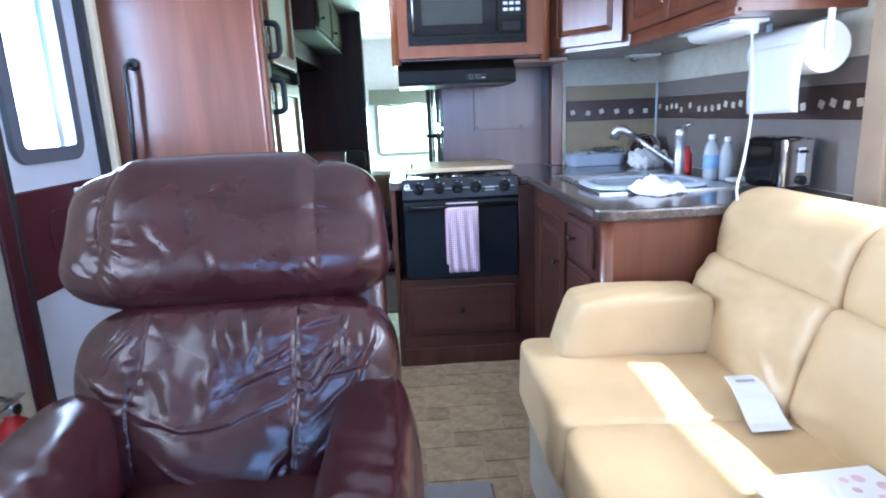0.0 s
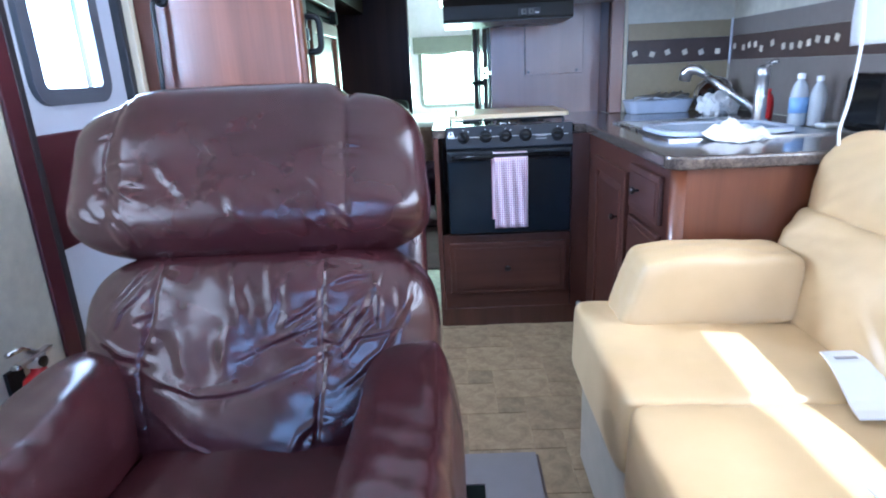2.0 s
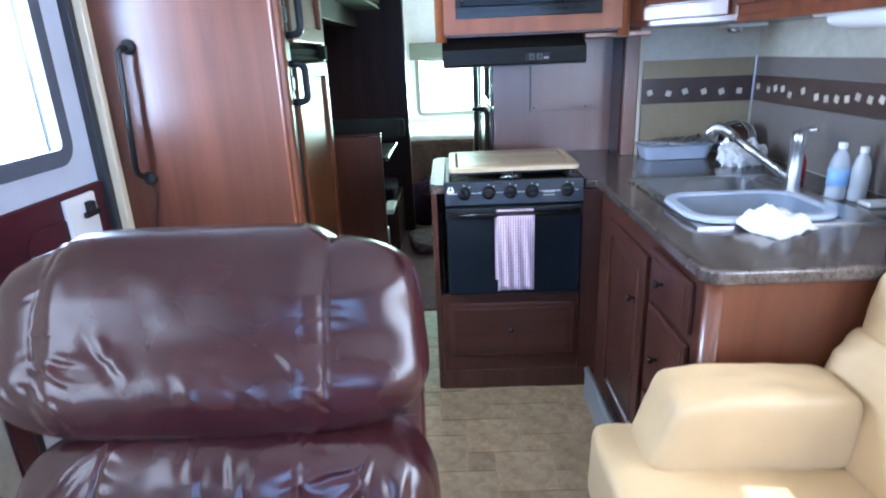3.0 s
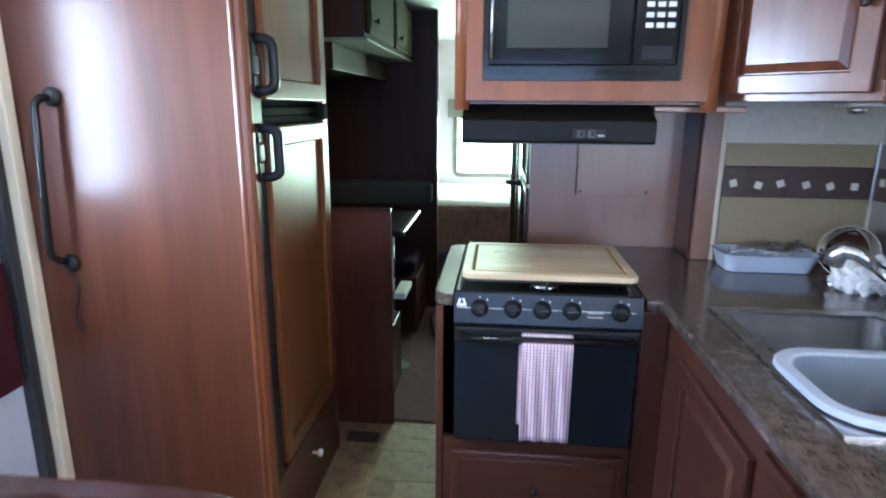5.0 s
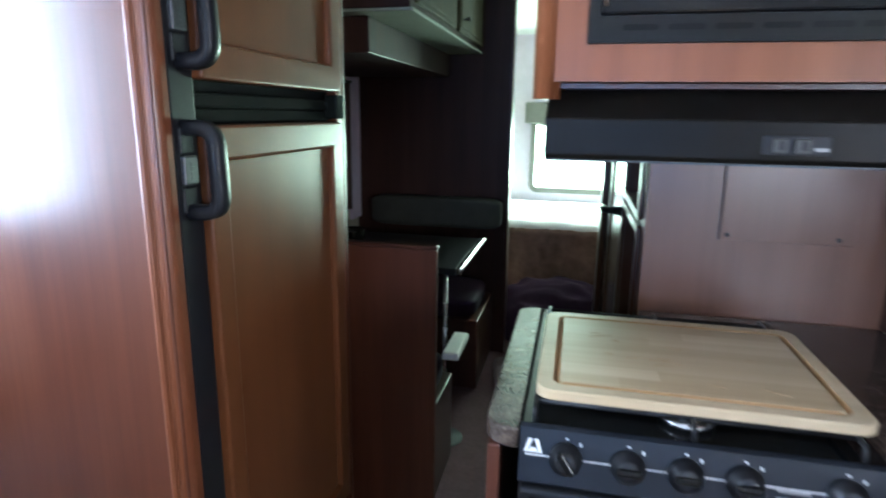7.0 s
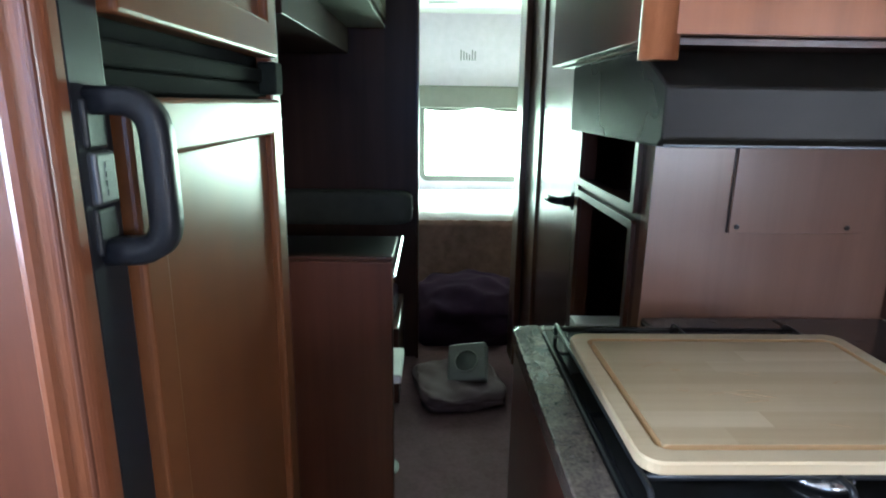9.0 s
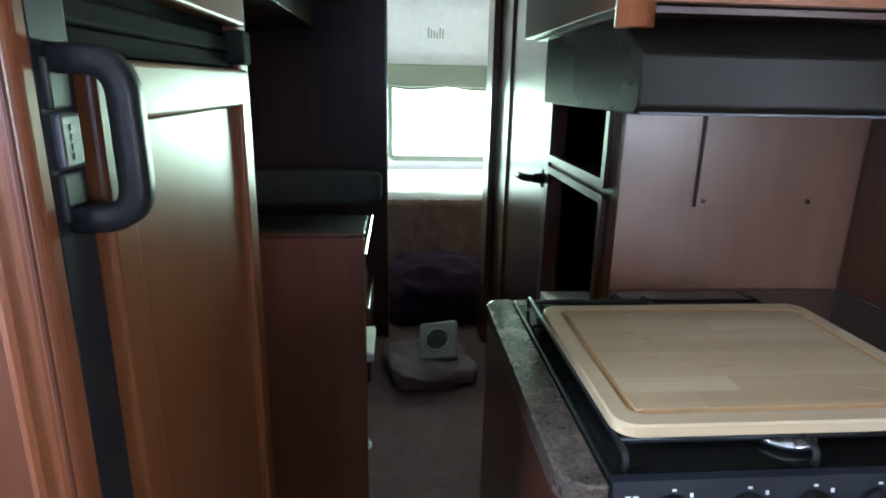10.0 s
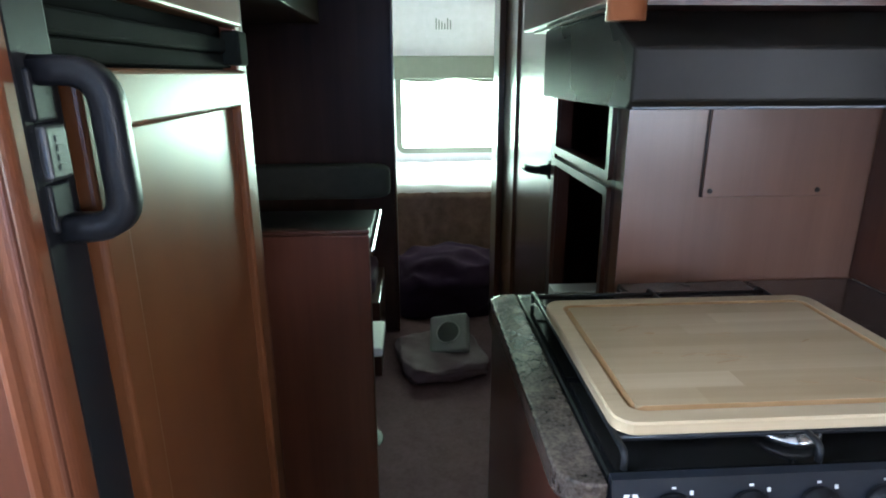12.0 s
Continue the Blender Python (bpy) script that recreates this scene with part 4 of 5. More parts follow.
part("face_frame", box((RX0 + 0.024, RY, 0.0), (0.816, RY + 0.03, 0.44), 0.002), CHERRY_X_SHADED, rb)
slab_door(rb, facing(0.275, RY, 0.165, 0), 0.52, 0.24, CHERRY_X_SHADED, (0.257, 0.125))
part("toe_board", box((RX0 + 0.01, RY - 0.006, 0.0), (0.86, RY - 0.001, 0.09), 0.002), DARKWOOD, rb)


def counter_keep(u, v):
    if 0.985 < u < 1.475 and 3.195 < v < 3.825:
        return False
    if u > 0.869:
        return v < 4.386 if u > 1.09 else v < 4.566
    if u < 0.277 or u > 0.825:
        return 3.882 < v < 4.512 if u < 0.277 else 3.882 < v
    return 4.475 < v < (4.512 if u < 0.5 else 4.566)


xs2 = [0.217, 0.277, 0.523, 0.825, 0.869, 0.985, 1.09, 1.475, E_ - 0.003]
ys2 = [2.871, 3.195, 3.825, 3.882, 4.386, 4.475, 4.512, 4.566]
counter = thing("countertop", (1.28, 3.62, 0.874), "speckled brown granite-look laminate countertop", "countertop")
for nm, keep in (("slab", lambda u, v: counter_keep(u, v) and u > 0.825), ("end_strip", lambda u, v: counter_keep(u, v) and u < 0.277), ("back_strip", lambda u, v: counter_keep(u, v) and 0.277 < u < 0.825)):
    ct = slab("xy", xs2, ys2, 0.874, 0.910, keep)
    corner = [v for v in ct.verts if abs(v.co.x - 0.217) < 1e-4 and abs(v.co.y - 3.882) < 1e-4 or abs(v.co.x - 0.869) < 1e-4 and abs(v.co.y - 2.871) < 1e-4 or abs(v.co.x - 0.217) < 1e-4 and abs(v.co.y - 4.512) < 1e-4]
    ed_ = [e for e in ct.edges if e.verts[0] in corner and e.verts[1] in corner]
    if ed_:
        bmesh.ops.bevel(ct, geom=ed_, offset=0.048, segments=8, profile=0.5, affect="EDGES")
    cs = part(nm, ct, GRANITE, counter)
    bv = cs.modifiers.new("edge", "BEVEL")
    bv.width, bv.segments, bv.limit_method, bv.angle_limit = 0.008, 3, "ANGLE", radians(50)

# sink
sink = thing("sink", (1.23, 3.64, 0.74), "double-bowl stainless steel sink set into the counter", "sink")
SX0, SX1, SY0, SY1, SM = 0.99, 1.47, 3.20, 3.82, 3.530
part("rim", slab("xy", [SX0 - 0.014, SX0 + 0.02, SX1 - 0.08, SX1 + 0.014], [SY0 - 0.014, SY0 + 0.02, SM - 0.012, SM + 0.012, SY1 - 0.02, SY1 + 0.014], 0.9105, 0.916,
     lambda u, v: not (SX0 + 0.02 < u < SX1 - 0.08 and (SY0 + 0.02 < v < SM - 0.012 or SM + 0.012 < v < SY1 - 0.02))), STEEL, sink)
for y0, y1 in ((SY0 + 0.02, SM - 0.012), (SM + 0.012, SY1 - 0.02)):
    bw = box((SX0 + 0.02, y0, 0.745), (SX1 - 0.08, y1, 0.914))
    top = [f for f in bw.faces if f.normal.z > 0.9]
    bmesh.ops.delete(bw, geom=top, context="FACES")
    eb = [e for e in bw.edges if not e.is_boundary]
    bmesh.ops.bevel(bw, geom=eb, offset=0.035, segments=4, profile=0.5, affect="EDGES")
    part("bowl", bw, STEEL, sink, smooth=True)
fau = thing("faucet", (1.405, 3.52, 0.916), "brushed steel pull-out kitchen faucet", "faucet")
fx, fy = 1.412, 3.524
part("base", lathe([(0.032, 0.916), (0.030, 0.930), (0.022, 0.936), (0.021, 1.075), (0.023, 1.08), (0.023, 1.105), (0.016, 1.115), (0.002, 1.118)], (fx, fy, 0), 20), STEEL, fau, smooth=True)
part("spout", tube([(fx - 0.006, fy + 0.007, 0.958), (fx - 0.080, fy + 0.079, 1.030), (fx - 0.150, fy + 0.148, 1.096)], [0.0145, 0.0135, 0.0135], 14), STEEL, fau, smooth=True)
part("spray_head", tube([(fx - 0.142, fy + 0.140, 1.089), (fx - 0.165, fy + 0.162, 1.110), (fx - 0.184, fy + 0.180, 1.112), (fx - 0.196, fy + 0.192, 1.098), (fx - 0.200, fy + 0.196, 1.072)], [0.0145, 0.018, 0.021, 0.023, 0.021], 16), STEEL, fau, smooth=True)
part("lever", tube([(fx, fy, 1.11), (fx + 0.005, fy - 0.03, 1.125), (fx + 0.01, fy - 0.07, 1.128)], 0.006, 8), STEEL, fau, smooth=True)

tub = thing("dish_tub", (1.20, 3.36, 0.90), "white plastic dish tub set in the near sink bowl", "tub")
bm = bmesh.new()
outer, inner = rounded(0.428, 0.330, 0.10, 8), rounded(0.362, 0.266, 0.075, 8)
lay = [(outer, 0.921), (outer, 0.930), ([(u * 0.985, v * 0.98) for u, v in outer], 0.934), ([(u * 1.03, v * 1.03) for u, v in inner], 0.934), (inner, 0.929)]
rows = [[bm.verts.new((1.188 + u, 3.360 + v, z)) for u, v in p] for p, z in lay]
for a, b in zip(rows, rows[1:]):
    for k in range(len(a)):
        bm.faces.new((a[k], a[(k + 1) % len(a)], b[(k + 1) % len(a)], b[k]))
part("rim", bm, TUB, tub, "white rolled plastic rim")
bm = bmesh.new()
lay = [(inner, 0.9285), ([(u * 0.95, v * 0.93) for u, v in inner], 0.80), ([(u * 0.88, v * 0.84) for u, v in inner], 0.785)]
rows = [[bm.verts.new((1.188 + u, 3.360 + v, z)) for u, v in p] for p, z in lay]
for a, b in zip(rows, rows[1:]):
    for k in range(len(a)):
        bm.faces.new((a[k], a[(k + 1) % len(a)], b[(k + 1) % len(a)], b[k]))
bm.faces.new(rows[-1])
# Basin is coloured darker than the rim to stand for inner shade.
part("basin", bm, TUB_SHADED, tub, "tub basin, darkened for its depth", smooth=True)

nap = bmesh.new()
g = 16
grid = []
for i in range(g + 1):
    row = []
    for j in range(g + 1):
        u, v = 0.165 * (i / g - 0.5), 0.135 * (j / g - 0.5)
        x, y = 1.175 + u * 0.85 - v * 0.5, 3.165 + u * 0.5 + v * 0.85
        over = max(0.0, min(1.0, (y - 3.155) / 0.035))
        fold = abs(noise.noise(Vector((u * 16, v * 16, 2.0)))) * 0.022 + 0.030 * max(0.0, 1 - abs(u - 0.02 + 0.6 * v) / 0.035) * max(0.0, 1 - abs(v - 0.03) / 0.07)
        row.append(nap.verts.new((x, y, 0.9125 + 0.0245 * over + fold)))
    grid.append(row)
for i in range(g):
    for j in range(g):
        nap.faces.new((grid[i][j], grid[i + 1][j], grid[i + 1][j + 1], grid[i][j + 1]))
nk = single("paper_napkin", nap, PAPER, "crumpled white paper napkin on the sink edge", "napkin", smooth=False)
nk.modifiers.new("thick", "SOLIDIFY").thickness = 0.002


def bottle(x, y, h, r, body, cap, label, band=None):
    b = thing("bottle", (x, y, 0.911), label, "bottle", "bottles beside the sink")
    z = 0.911
    part("body", lathe([(r * 0.9, z), (r, z + 0.006), (r, z + h * 0.62), (r * 0.75, z + h * 0.78), (r * 0.38, z + h * 0.88), (r * 0.36, z + h * 0.92)], (x, y, 0), 20), body, b, smooth=True)
    part("cap", lathe([(r * 0.46, z + h * 0.90), (r * 0.46, z + h), (r * 0.1, z + h + 0.001)], (x, y, 0), 16), cap, b)
    if band:
        part("label_band", lathe([(r + 0.0008, z + h * 0.25), (r + 0.0008, z + h * 0.55)], (x, y, 0), 20), band, b, "pale blue paper label", True)
    return b


bt = bottle(1.512, 3.46, 0.175, 0.029, CLOUDY, WHITE, "clear plastic bottle with blue label and milky liquid", BLUE)
part("liquid", lathe([(0.024, 0.915), (0.0265, 0.92), (0.0265, 0.952), (0.001, 0.953)], (1.512, 3.46, 0), 20), MILKY, bt, "milky liquid", True)
bt = bottle(1.556, 3.425, 0.165, 0.026, CLOUDY, WHITE, "clear dish soap bottle with dark liquid")
part("liquid", lathe([(0.021, 0.915), (0.0235, 0.92), (0.0235, 0.965), (0.001, 0.966)], (1.556, 3.425, 0), 20), GREY_INK, bt, "dark blue liquid", True)
bottle(1.54, 3.72, 0.115, 0.022, RED, RED, "small red soap bottle")
single("sponge_tray", box((1.53, 3.325, 0.911), (1.65, 3.385, 0.925), 0.006), WHITE, "small white tray on the counter", "tray")

toaster = thing("toaster", (1.55, 3.06, 0.911), "black toaster with chrome end panel", "toaster")
M = pose(1.560, 3.085, 0.911, 0, 0, 6)
part("body", box((-0.062, -0.055, 0.008), (0.062, 0.120, 0.178), 0.03, 4), GLOSS_BLACK, toaster, M=M)
part("end_panel", box((-0.056, -0.073, 0.012), (0.056, -0.050, 0.174), 0.014, 3), CHROME, toaster, "shiny chrome end panel", M=M)
part("slot", box((-0.004, -0.0755, 0.065), (0.022, -0.072, 0.145), 0.006), WHITE, toaster, M=M)
part("lever", box((-0.006, -0.086, 0.128), (0.024, -0.0755, 0.138), 0.004), BLACK, toaster, M=M)
part("dial", lathe([(0.016, 0), (0.015, -0.012), (0.004, -0.014)], (0.012, -0.073, 0.040), 14, "y"), BLACK, toaster, M=M)

tray = thing("cutlery_tub", (1.27, 4.28, 0.911), "pale plastic tub full of loose steel cutlery", "tub")
bm = bmesh.new()
lay = [(rounded(0.27, 0.13, 0.03), 0.912), (rounded(0.305, 0.16, 0.035), 0.968), (rounded(0.312, 0.167, 0.035), 0.972), (rounded(0.297, 0.152, 0.03), 0.972), (rounded(0.265, 0.125, 0.03), 0.918)]
rows = [[bm.verts.new((1.302 + u, 4.283 + v, z)) for u, v in p] for p, z in lay]
for a, b in zip(rows, rows[1:]):
    for k in range(len(a)):
        bm.faces.new((a[k], a[(k + 1) % len(a)], b[(k + 1) % len(a)], b[k]))
bm.faces.new(rows[0][::-1])
bm.faces.new(rows[-1])
part("tub", bm, TUB, tray)
rnd = random.Random(4)
for i in range(18):
    x, y = 1.215 + 0.0105 * i, 4.235 + 0.085 * rnd.random()
    part("cutlery", tube([(x - 0.05, y - 0.02, 0.966 + 0.02 * rnd.random()), (x + 0.01, y, 0.978 + 0.014 * rnd.random()), (x + 0.055, y + 0.03 * rnd.random(), 0.978 + 0.022 * rnd.random())], [0.003, 0.004, 0.009], 8), STEEL, tray, smooth=True)
pan = thing("pan_lid", (1.58, 4.25, 0.911), "polished steel pan lid leaning in the corner", "lid")
M = pose(1.545, 4.235, 0.911 + 0.075, 68, 0, -35)
part("disc", lathe([(0.085, 0.0), (0.084, 0.006), (0.05, 0.018), (0.002, 0.022)], (0, 0, 0), 32), CHROME, pan, M=M, smooth=True)
part("rim", ring_frame(0.174, 0.174, 0.0865, 0.0025, 0.005, lambda u, v, d: (u, v, d - 0.002)), STEEL, pan, M=M)
part("knob", lathe([(0.008, 0.02), (0.008, 0.032), (0.018, 0.036), (0.016, 0.046), (0.002, 0.048)], (0, 0, 0), 14), BLACK, pan, M=M, smooth=True)
single("plastic_bag", cushion((1.50, 4.06, 0.950), (0.090, 0.07, 0.045), 2.6, 26, (0, 0, 20), lambda q: Vector((0.012 * noise.noise(q * 4 + Vector((3, 0, 0))), 0.012 * noise.noise(q * 4), 0.03 * noise.noise(q * 3)))), PAPER, "crumpled white packet by the faucet", "packet", smooth=True)

# ---- range ----
rg = thing("range", (0.55, 4.15, 0.44), "black gas range with checked towel on its oven door", "stove")
GX0, GX1, GY = 0.279, 0.816, 3.890
part("body", box((GX0, GY, 0.445), (GX1, 4.472, 0.895), 0.004), GLOSS_BLACK, rg)
part("cooktop", box((GX0 - 0.002, GY + 0.001, 0.896), (GX1 + 0.006, 4.474, 0.913), 0.005), GLOSS_BLACK, rg, "glossy black enamel cooktop")
bm = bmesh.new()
prof = [(GY, 0.826), (GY - 0.026, 0.826), (GY - 0.030, 0.832), (GY - 0.010, 0.917), (GY, 0.920)]
a = [bm.verts.new((GX0, y, z)) for y, z in prof]
b = [bm.verts.new((GX1, y, z)) for y, z in prof]
bm.faces.new(a)
bm.faces.new(b[::-1])
for k in range(5):
    bm.faces.new((a[k], a[(k + 1) % 5], b[(k + 1) % 5], b[k]))
cp = part("control_panel", bm, NAVY_PANEL, rg, "charcoal control panel with white line")
MP = pose(0, GY - 0.0202, 0.8752, -13.2)
part("line", box((GX0 + 0.01, -0.0012, -0.001), (GX1 - 0.02, 0.0, 0.001)), WHITE, cp, M=MP)
bm = bmesh.new()
for pts in (((0.286, 0.004), (0.293, 0.026), (0.300, 0.026), (0.292, 0.004)), ((0.316, 0.004), (0.309, 0.026), (0.302, 0.026), (0.310, 0.004)), ((0.292, 0.004), (0.297, 0.012), (0.305, 0.012), (0.310, 0.004))):
    top = [bm.verts.new((x, -0.0014, z)) for x, z in pts]
    bm.faces.new(top)
part("maker_mark", bm, WHITE, cp, "plain white triangular mark", M=MP)
for x in (0.353, 0.448, 0.532, 0.616, 0.752):
    k = part("knob", lathe([(0.026, 0.0), (0.026, -0.008), (0.019, -0.012), (0.018, -0.024), (0.012, -0.026)], (x, 0, 0), 22, "y"), BLACK, cp, "black control knob", True, MP)
    part("grip", box((x - 0.019, -0.034, -0.006), (x + 0.019, -0.022, 0.006), 0.004), GLOSS_BLACK, k, M=MP @ Matrix.Translation((x, 0, 0)) @ pose(0, 0, 0, 0, 55 if x < 0.4 else 0, 0) @ Matrix.Translation((-x, 0, 0)))
    part("tick", boxes(((x + 0.020, -0.0012, 0.022), (x + 0.024, 0, 0.027)), ((x - 0.002, -0.0012, 0.030), (x + 0.003, 0, 0.0325))), WHITE, cp, M=MP)
for z in (0.0, -0.012):
    part("print_bar", box((0.660, -0.0012, z - 0.006), (0.705, 0.0, z - 0.002)), GREY_TRIM, cp, "unreadable small print", M=MP)
od = part("oven_door", box((GX0 + 0.004, GY - 0.030, 0.452), (GX1 - 0.006, GY - 0.002, 0.800), 0.006), OVEN_GLASS, rg, "blue-black glass oven door")
part("door_top_rail", box((GX0 + 0.002, GY - 0.034, 0.775), (GX1 - 0.004, GY - 0.004, 0.820), 0.006), BLACK, od)
hn = part("handle", tube([(GX0 + 0.02, GY - 0.060, 0.797), (GX1 - 0.02, GY - 0.060, 0.797)], 0.011, 12), GLOSS_BLACK, od, smooth=True)
for x in (GX0 + 0.03, GX1 - 0.03):
    part("handle_post", box((x - 0.01, GY - 0.062, 0.787), (x + 0.01, GY - 0.028, 0.807), 0.003), GLOSS_BLACK, hn)
for x in (0.30, 0.545, 0.78):
    part("grate", tube(arc([(x, 3.90, 0.917), (x, 3.90, 0.940), (x, 4.44, 0.940), (x, 4.44, 0.917)], 4, 0.012), 0.0045, 8), BLACK, rg, "black wire grate", True)
for y in (3.93, 4.17, 4.41):
    part("grate_bar", tube([(0.30, y, 0.940), (0.78, y, 0.940)], 0.0045, 8), BLACK, rg, smooth=True)
for x, y in ((0.545, 3.97), (0.40, 4.28), (0.68, 4.28)):
    part("burner", lathe([(0.045, 0.917), (0.043, 0.926), (0.034, 0.928), (0.033, 0.934), (0.004, 0.935)], (x, y, 0), 24), STEEL, rg, "silver burner cap", True)

tw = bmesh.new()
n, m_ = 24, 30
path = []
for i in range(m_ + 1):
    s = i / m_
    if s < 0.42:
        path.append((3.846, 0.500 + (0.780 - 0.500) * s / 0.42))
    elif s < 0.52:
        t = (s - 0.42) / 0.10 * math.pi
        path.append((3.8125 + 0.0335 * 0.5 * (1 + math.cos(t)), 0.780 + 0.0135 * math.sin(t)))
    else:
        path.append((3.7975, 0.780 - (0.780 - 0.468) * (s - 0.52) / 0.48))
rows = []
for i, (y, z) in enumerate(path):
    row = []
    for j in range(n + 1):
        x = 0.478 + 0.142 * j / n
        lag = 0.012 if i < m_ * 0.42 else 0.0
        wv = 0.0035 * math.sin(j * 0.9 + z * 9) * min(1, abs(0.79 - z) * 8)
        row.append(tw.verts.new((x - lag * 0.7, min(y, 3.838) + wv * (1 if y < 3.81 else 0.2), z)))
    rows.append(row)
for a, b in zip(rows, rows[1:]):
    for j in range(n):
        tw.faces.new((a[j], a[j + 1], b[j + 1], b[j]))
bmesh.ops.translate(tw, verts=tw.verts, vec=(0.0, 0.018, 0.019))
towel = single("dish_towel", tw, TOWEL, "red and white checked dish towel over the oven handle", "towel", smooth=True)
sm = towel.modifiers.new("thick", "SOLIDIFY")
sm.thickness = 0.003

cb = thing("cutting_board", (0.555, 4.12, 0.945), "worn maple cutting board with juice groove on the cooktop", "cutting board")
bd = bmesh.new()
pts = rounded(0.516, 0.41, 0.03, 6)
g1, g2 = rounded(0.463, 0.357, 0.022, 6), rounded(0.440, 0.334, 0.016, 6)
lay = [(pts, 0.946), (pts, 0.960), ([(u * 0.992, v * 0.99) for u, v in pts], 0.963), (g1, 0.963)]
rows = [[bd.verts.new((0.555 + u, 4.130 + v, z)) for u, v in p] for p, z in lay]
for a, b in zip(rows, rows[1:]):
    for k in range(len(a)):
        bd.faces.new((a[k], a[(k + 1) % len(a)], b[(k + 1) % len(a)], b[k]))
bd.faces.new(rows[0][::-1])
part("board", bd, MAPLE, cb)
gv = bmesh.new()
mid_ = [((u + p) / 2, (v + q) / 2) for (u, v), (p, q) in zip(g1, g2)]
rows = [[gv.verts.new((0.555 + u, 4.130 + v, z)) for u, v in p] for p, z in ((g1, 0.963), (mid_, 0.957), (g2, 0.963))]
for a, b in zip(rows, rows[1:]):
    for k in range(len(a)):
        gv.faces.new((a[k], a[(k + 1) % len(a)], b[(k + 1) % len(a)], b[k]))
part("groove", gv, GROOVE, cb, "brown juice groove")
hw_, hh_ = 0.2195, 0.1665
for i in range(8):
    v0, v1 = -hh_ + 2 * hh_ * i / 8, -hh_ + 2 * hh_ * (i + 1) / 8
    cutx = -0.12 + 0.07 * ((i * 5) % 4)
    for u0, u1 in ((-hw_, cutx), (cutx, hw_)):
        part("stave", box((0.555 + u0, 4.130 + v0, 0.9595), (0.555 + u1, 4.130 + v1, 0.963)), MAPLE, cb)
rn_ = random.Random(12)
for i in range(16):
    x, y, l, a_ = rn_.uniform(0.38, 0.70), rn_.uniform(4.0, 4.26), rn_.uniform(0.012, 0.045), rn_.uniform(-0.5, 0.5)
    part("knife_mark", tube([(x, y, 0.9631), (x + l / 2, y + a_ * l * 0.6, 0.9633), (x + l, y + a_ * l, 0.9631)], rn_.uniform(0.0003, 0.0006), 5), GROOVE, cb)


# ---- hood, microwave and wall cabinets ----
hd = thing("range_hood", (0.56, 4.2, 1.33), "dark grey under-cabinet range hood", "range hood")
bm = bmesh.new()
prof = [(4.38, 1.448), (4.38, 1.338), (3.965, 1.338), (3.953, 1.347), (3.953, 1.404), (4.045, 1.448)]
a = [bm.verts.new((0.289, y, z)) for y, z in prof]
b = [bm.verts.new((0.828, y, z)) for y, z in prof]
bm.faces.new(a)
bm.faces.new(b[::-1])
for k in range(6):
    bm.faces.new((a[k], a[(k + 1) % 6], b[(k + 1) % 6], b[k]))
ho = part("shell", bm, HOOD_GREY, hd)
bv = ho.modifiers.new("edge", "BEVEL")
bv.width, bv.segments = 0.003, 2
part("lip", box((0.291, 3.950, 1.3385), (0.826, 3.9535, 1.342), 0.001), TAB, hd, "bright lower lip")
sw = part("switch_plate", box((0.600, 3.9495, 1.356), (0.690, 3.9525, 1.383), 0.001), HANDLE_GREY, hd)
for x in (0.612, 0.642):
    part("switch", box((x, 3.944, 1.359), (x + 0.020, 3.950, 1.379), 0.002), SWITCH_GREY, sw, "grey rocker switch")
    part("rocker_shade", box((x + 0.007, 3.9435, 1.363), (x + 0.016, 3.9445, 1.376), 0.0004), BLACK, sw)
part("name_bar", box((0.668, 3.948, 1.362), (0.686, 3.9496, 1.367)), GREY_TRIM, sw)

mc = thing("microwave_cabinet", (0.63, 4.25, 1.455), "honey cherry wall cabinet framing the microwave", "cabinet")
MX0, MX1, MY = 0.267, 0.988, 3.965
MO0, MO1, MZ0, MZ1 = 0.344, 0.882, 1.512, 1.84
part("face_frame", slab("xz", [MX0 + 0.03, MO0, MO1, MX1 - 0.03], [1.458, MZ0, MZ1, TOP - 0.003], MY, MY + 0.022, lambda u, v: not (MO0 < u < MO1 and MZ0 < v < MZ1)), HONEY, mc)
for x in (MX0 + 0.020, MX1 - 0.020):
    part("corner_post", lathe([(0.0215, 1.432), (0.0215, TOP - 0.003)], (x, MY + 0.018, 0), 20), HONEY, mc, smooth=True)
part("side", box((MX0 + 0.002, MY + 0.03, 1.452), (MX0 + 0.02, 4.48, TOP - 0.003), 0.002), DARKWOOD, mc)
part("bottom", box((MX0 + 0.022, MY + 0.024, 1.449), (MX1 - 0.004, 4.48, 1.456)), DARKWOOD, mc)
part("body", box((MX0 + 0.022, MY + 0.40, 1.457), (MX1 - 0.004, 4.48, TOP - 0.004)), DARKWOOD, mc)
panel_door(mc, facing(0.30, MY - 0.001, 1.865, 0), 0.66, 0.16, HONEY)

mw = thing("microwave", (0.613, 4.15, MZ0), "built-in black microwave oven", "microwave")
part("body", box((MO0 + 0.006, MY + 0.004, MZ0 + 0.003), (MO1 - 0.006, MY + 0.38, MZ1 - 0.004), 0.004), BLACK, mw)
part("trim_frame", slab("xz", [MO0 + 0.001, MO0 + 0.016, MO1 - 0.016, MO1 - 0.001], [MZ0 + 0.001, MZ0 + 0.038, MZ1 - 0.014, MZ1 - 0.001], MY - 0.006, MY + 0.003,
     lambda u, v: not (MO0 + 0.016 < u < MO1 - 0.016 and MZ0 + 0.038 < v < MZ1 - 0.014)), SMOKED, mw)
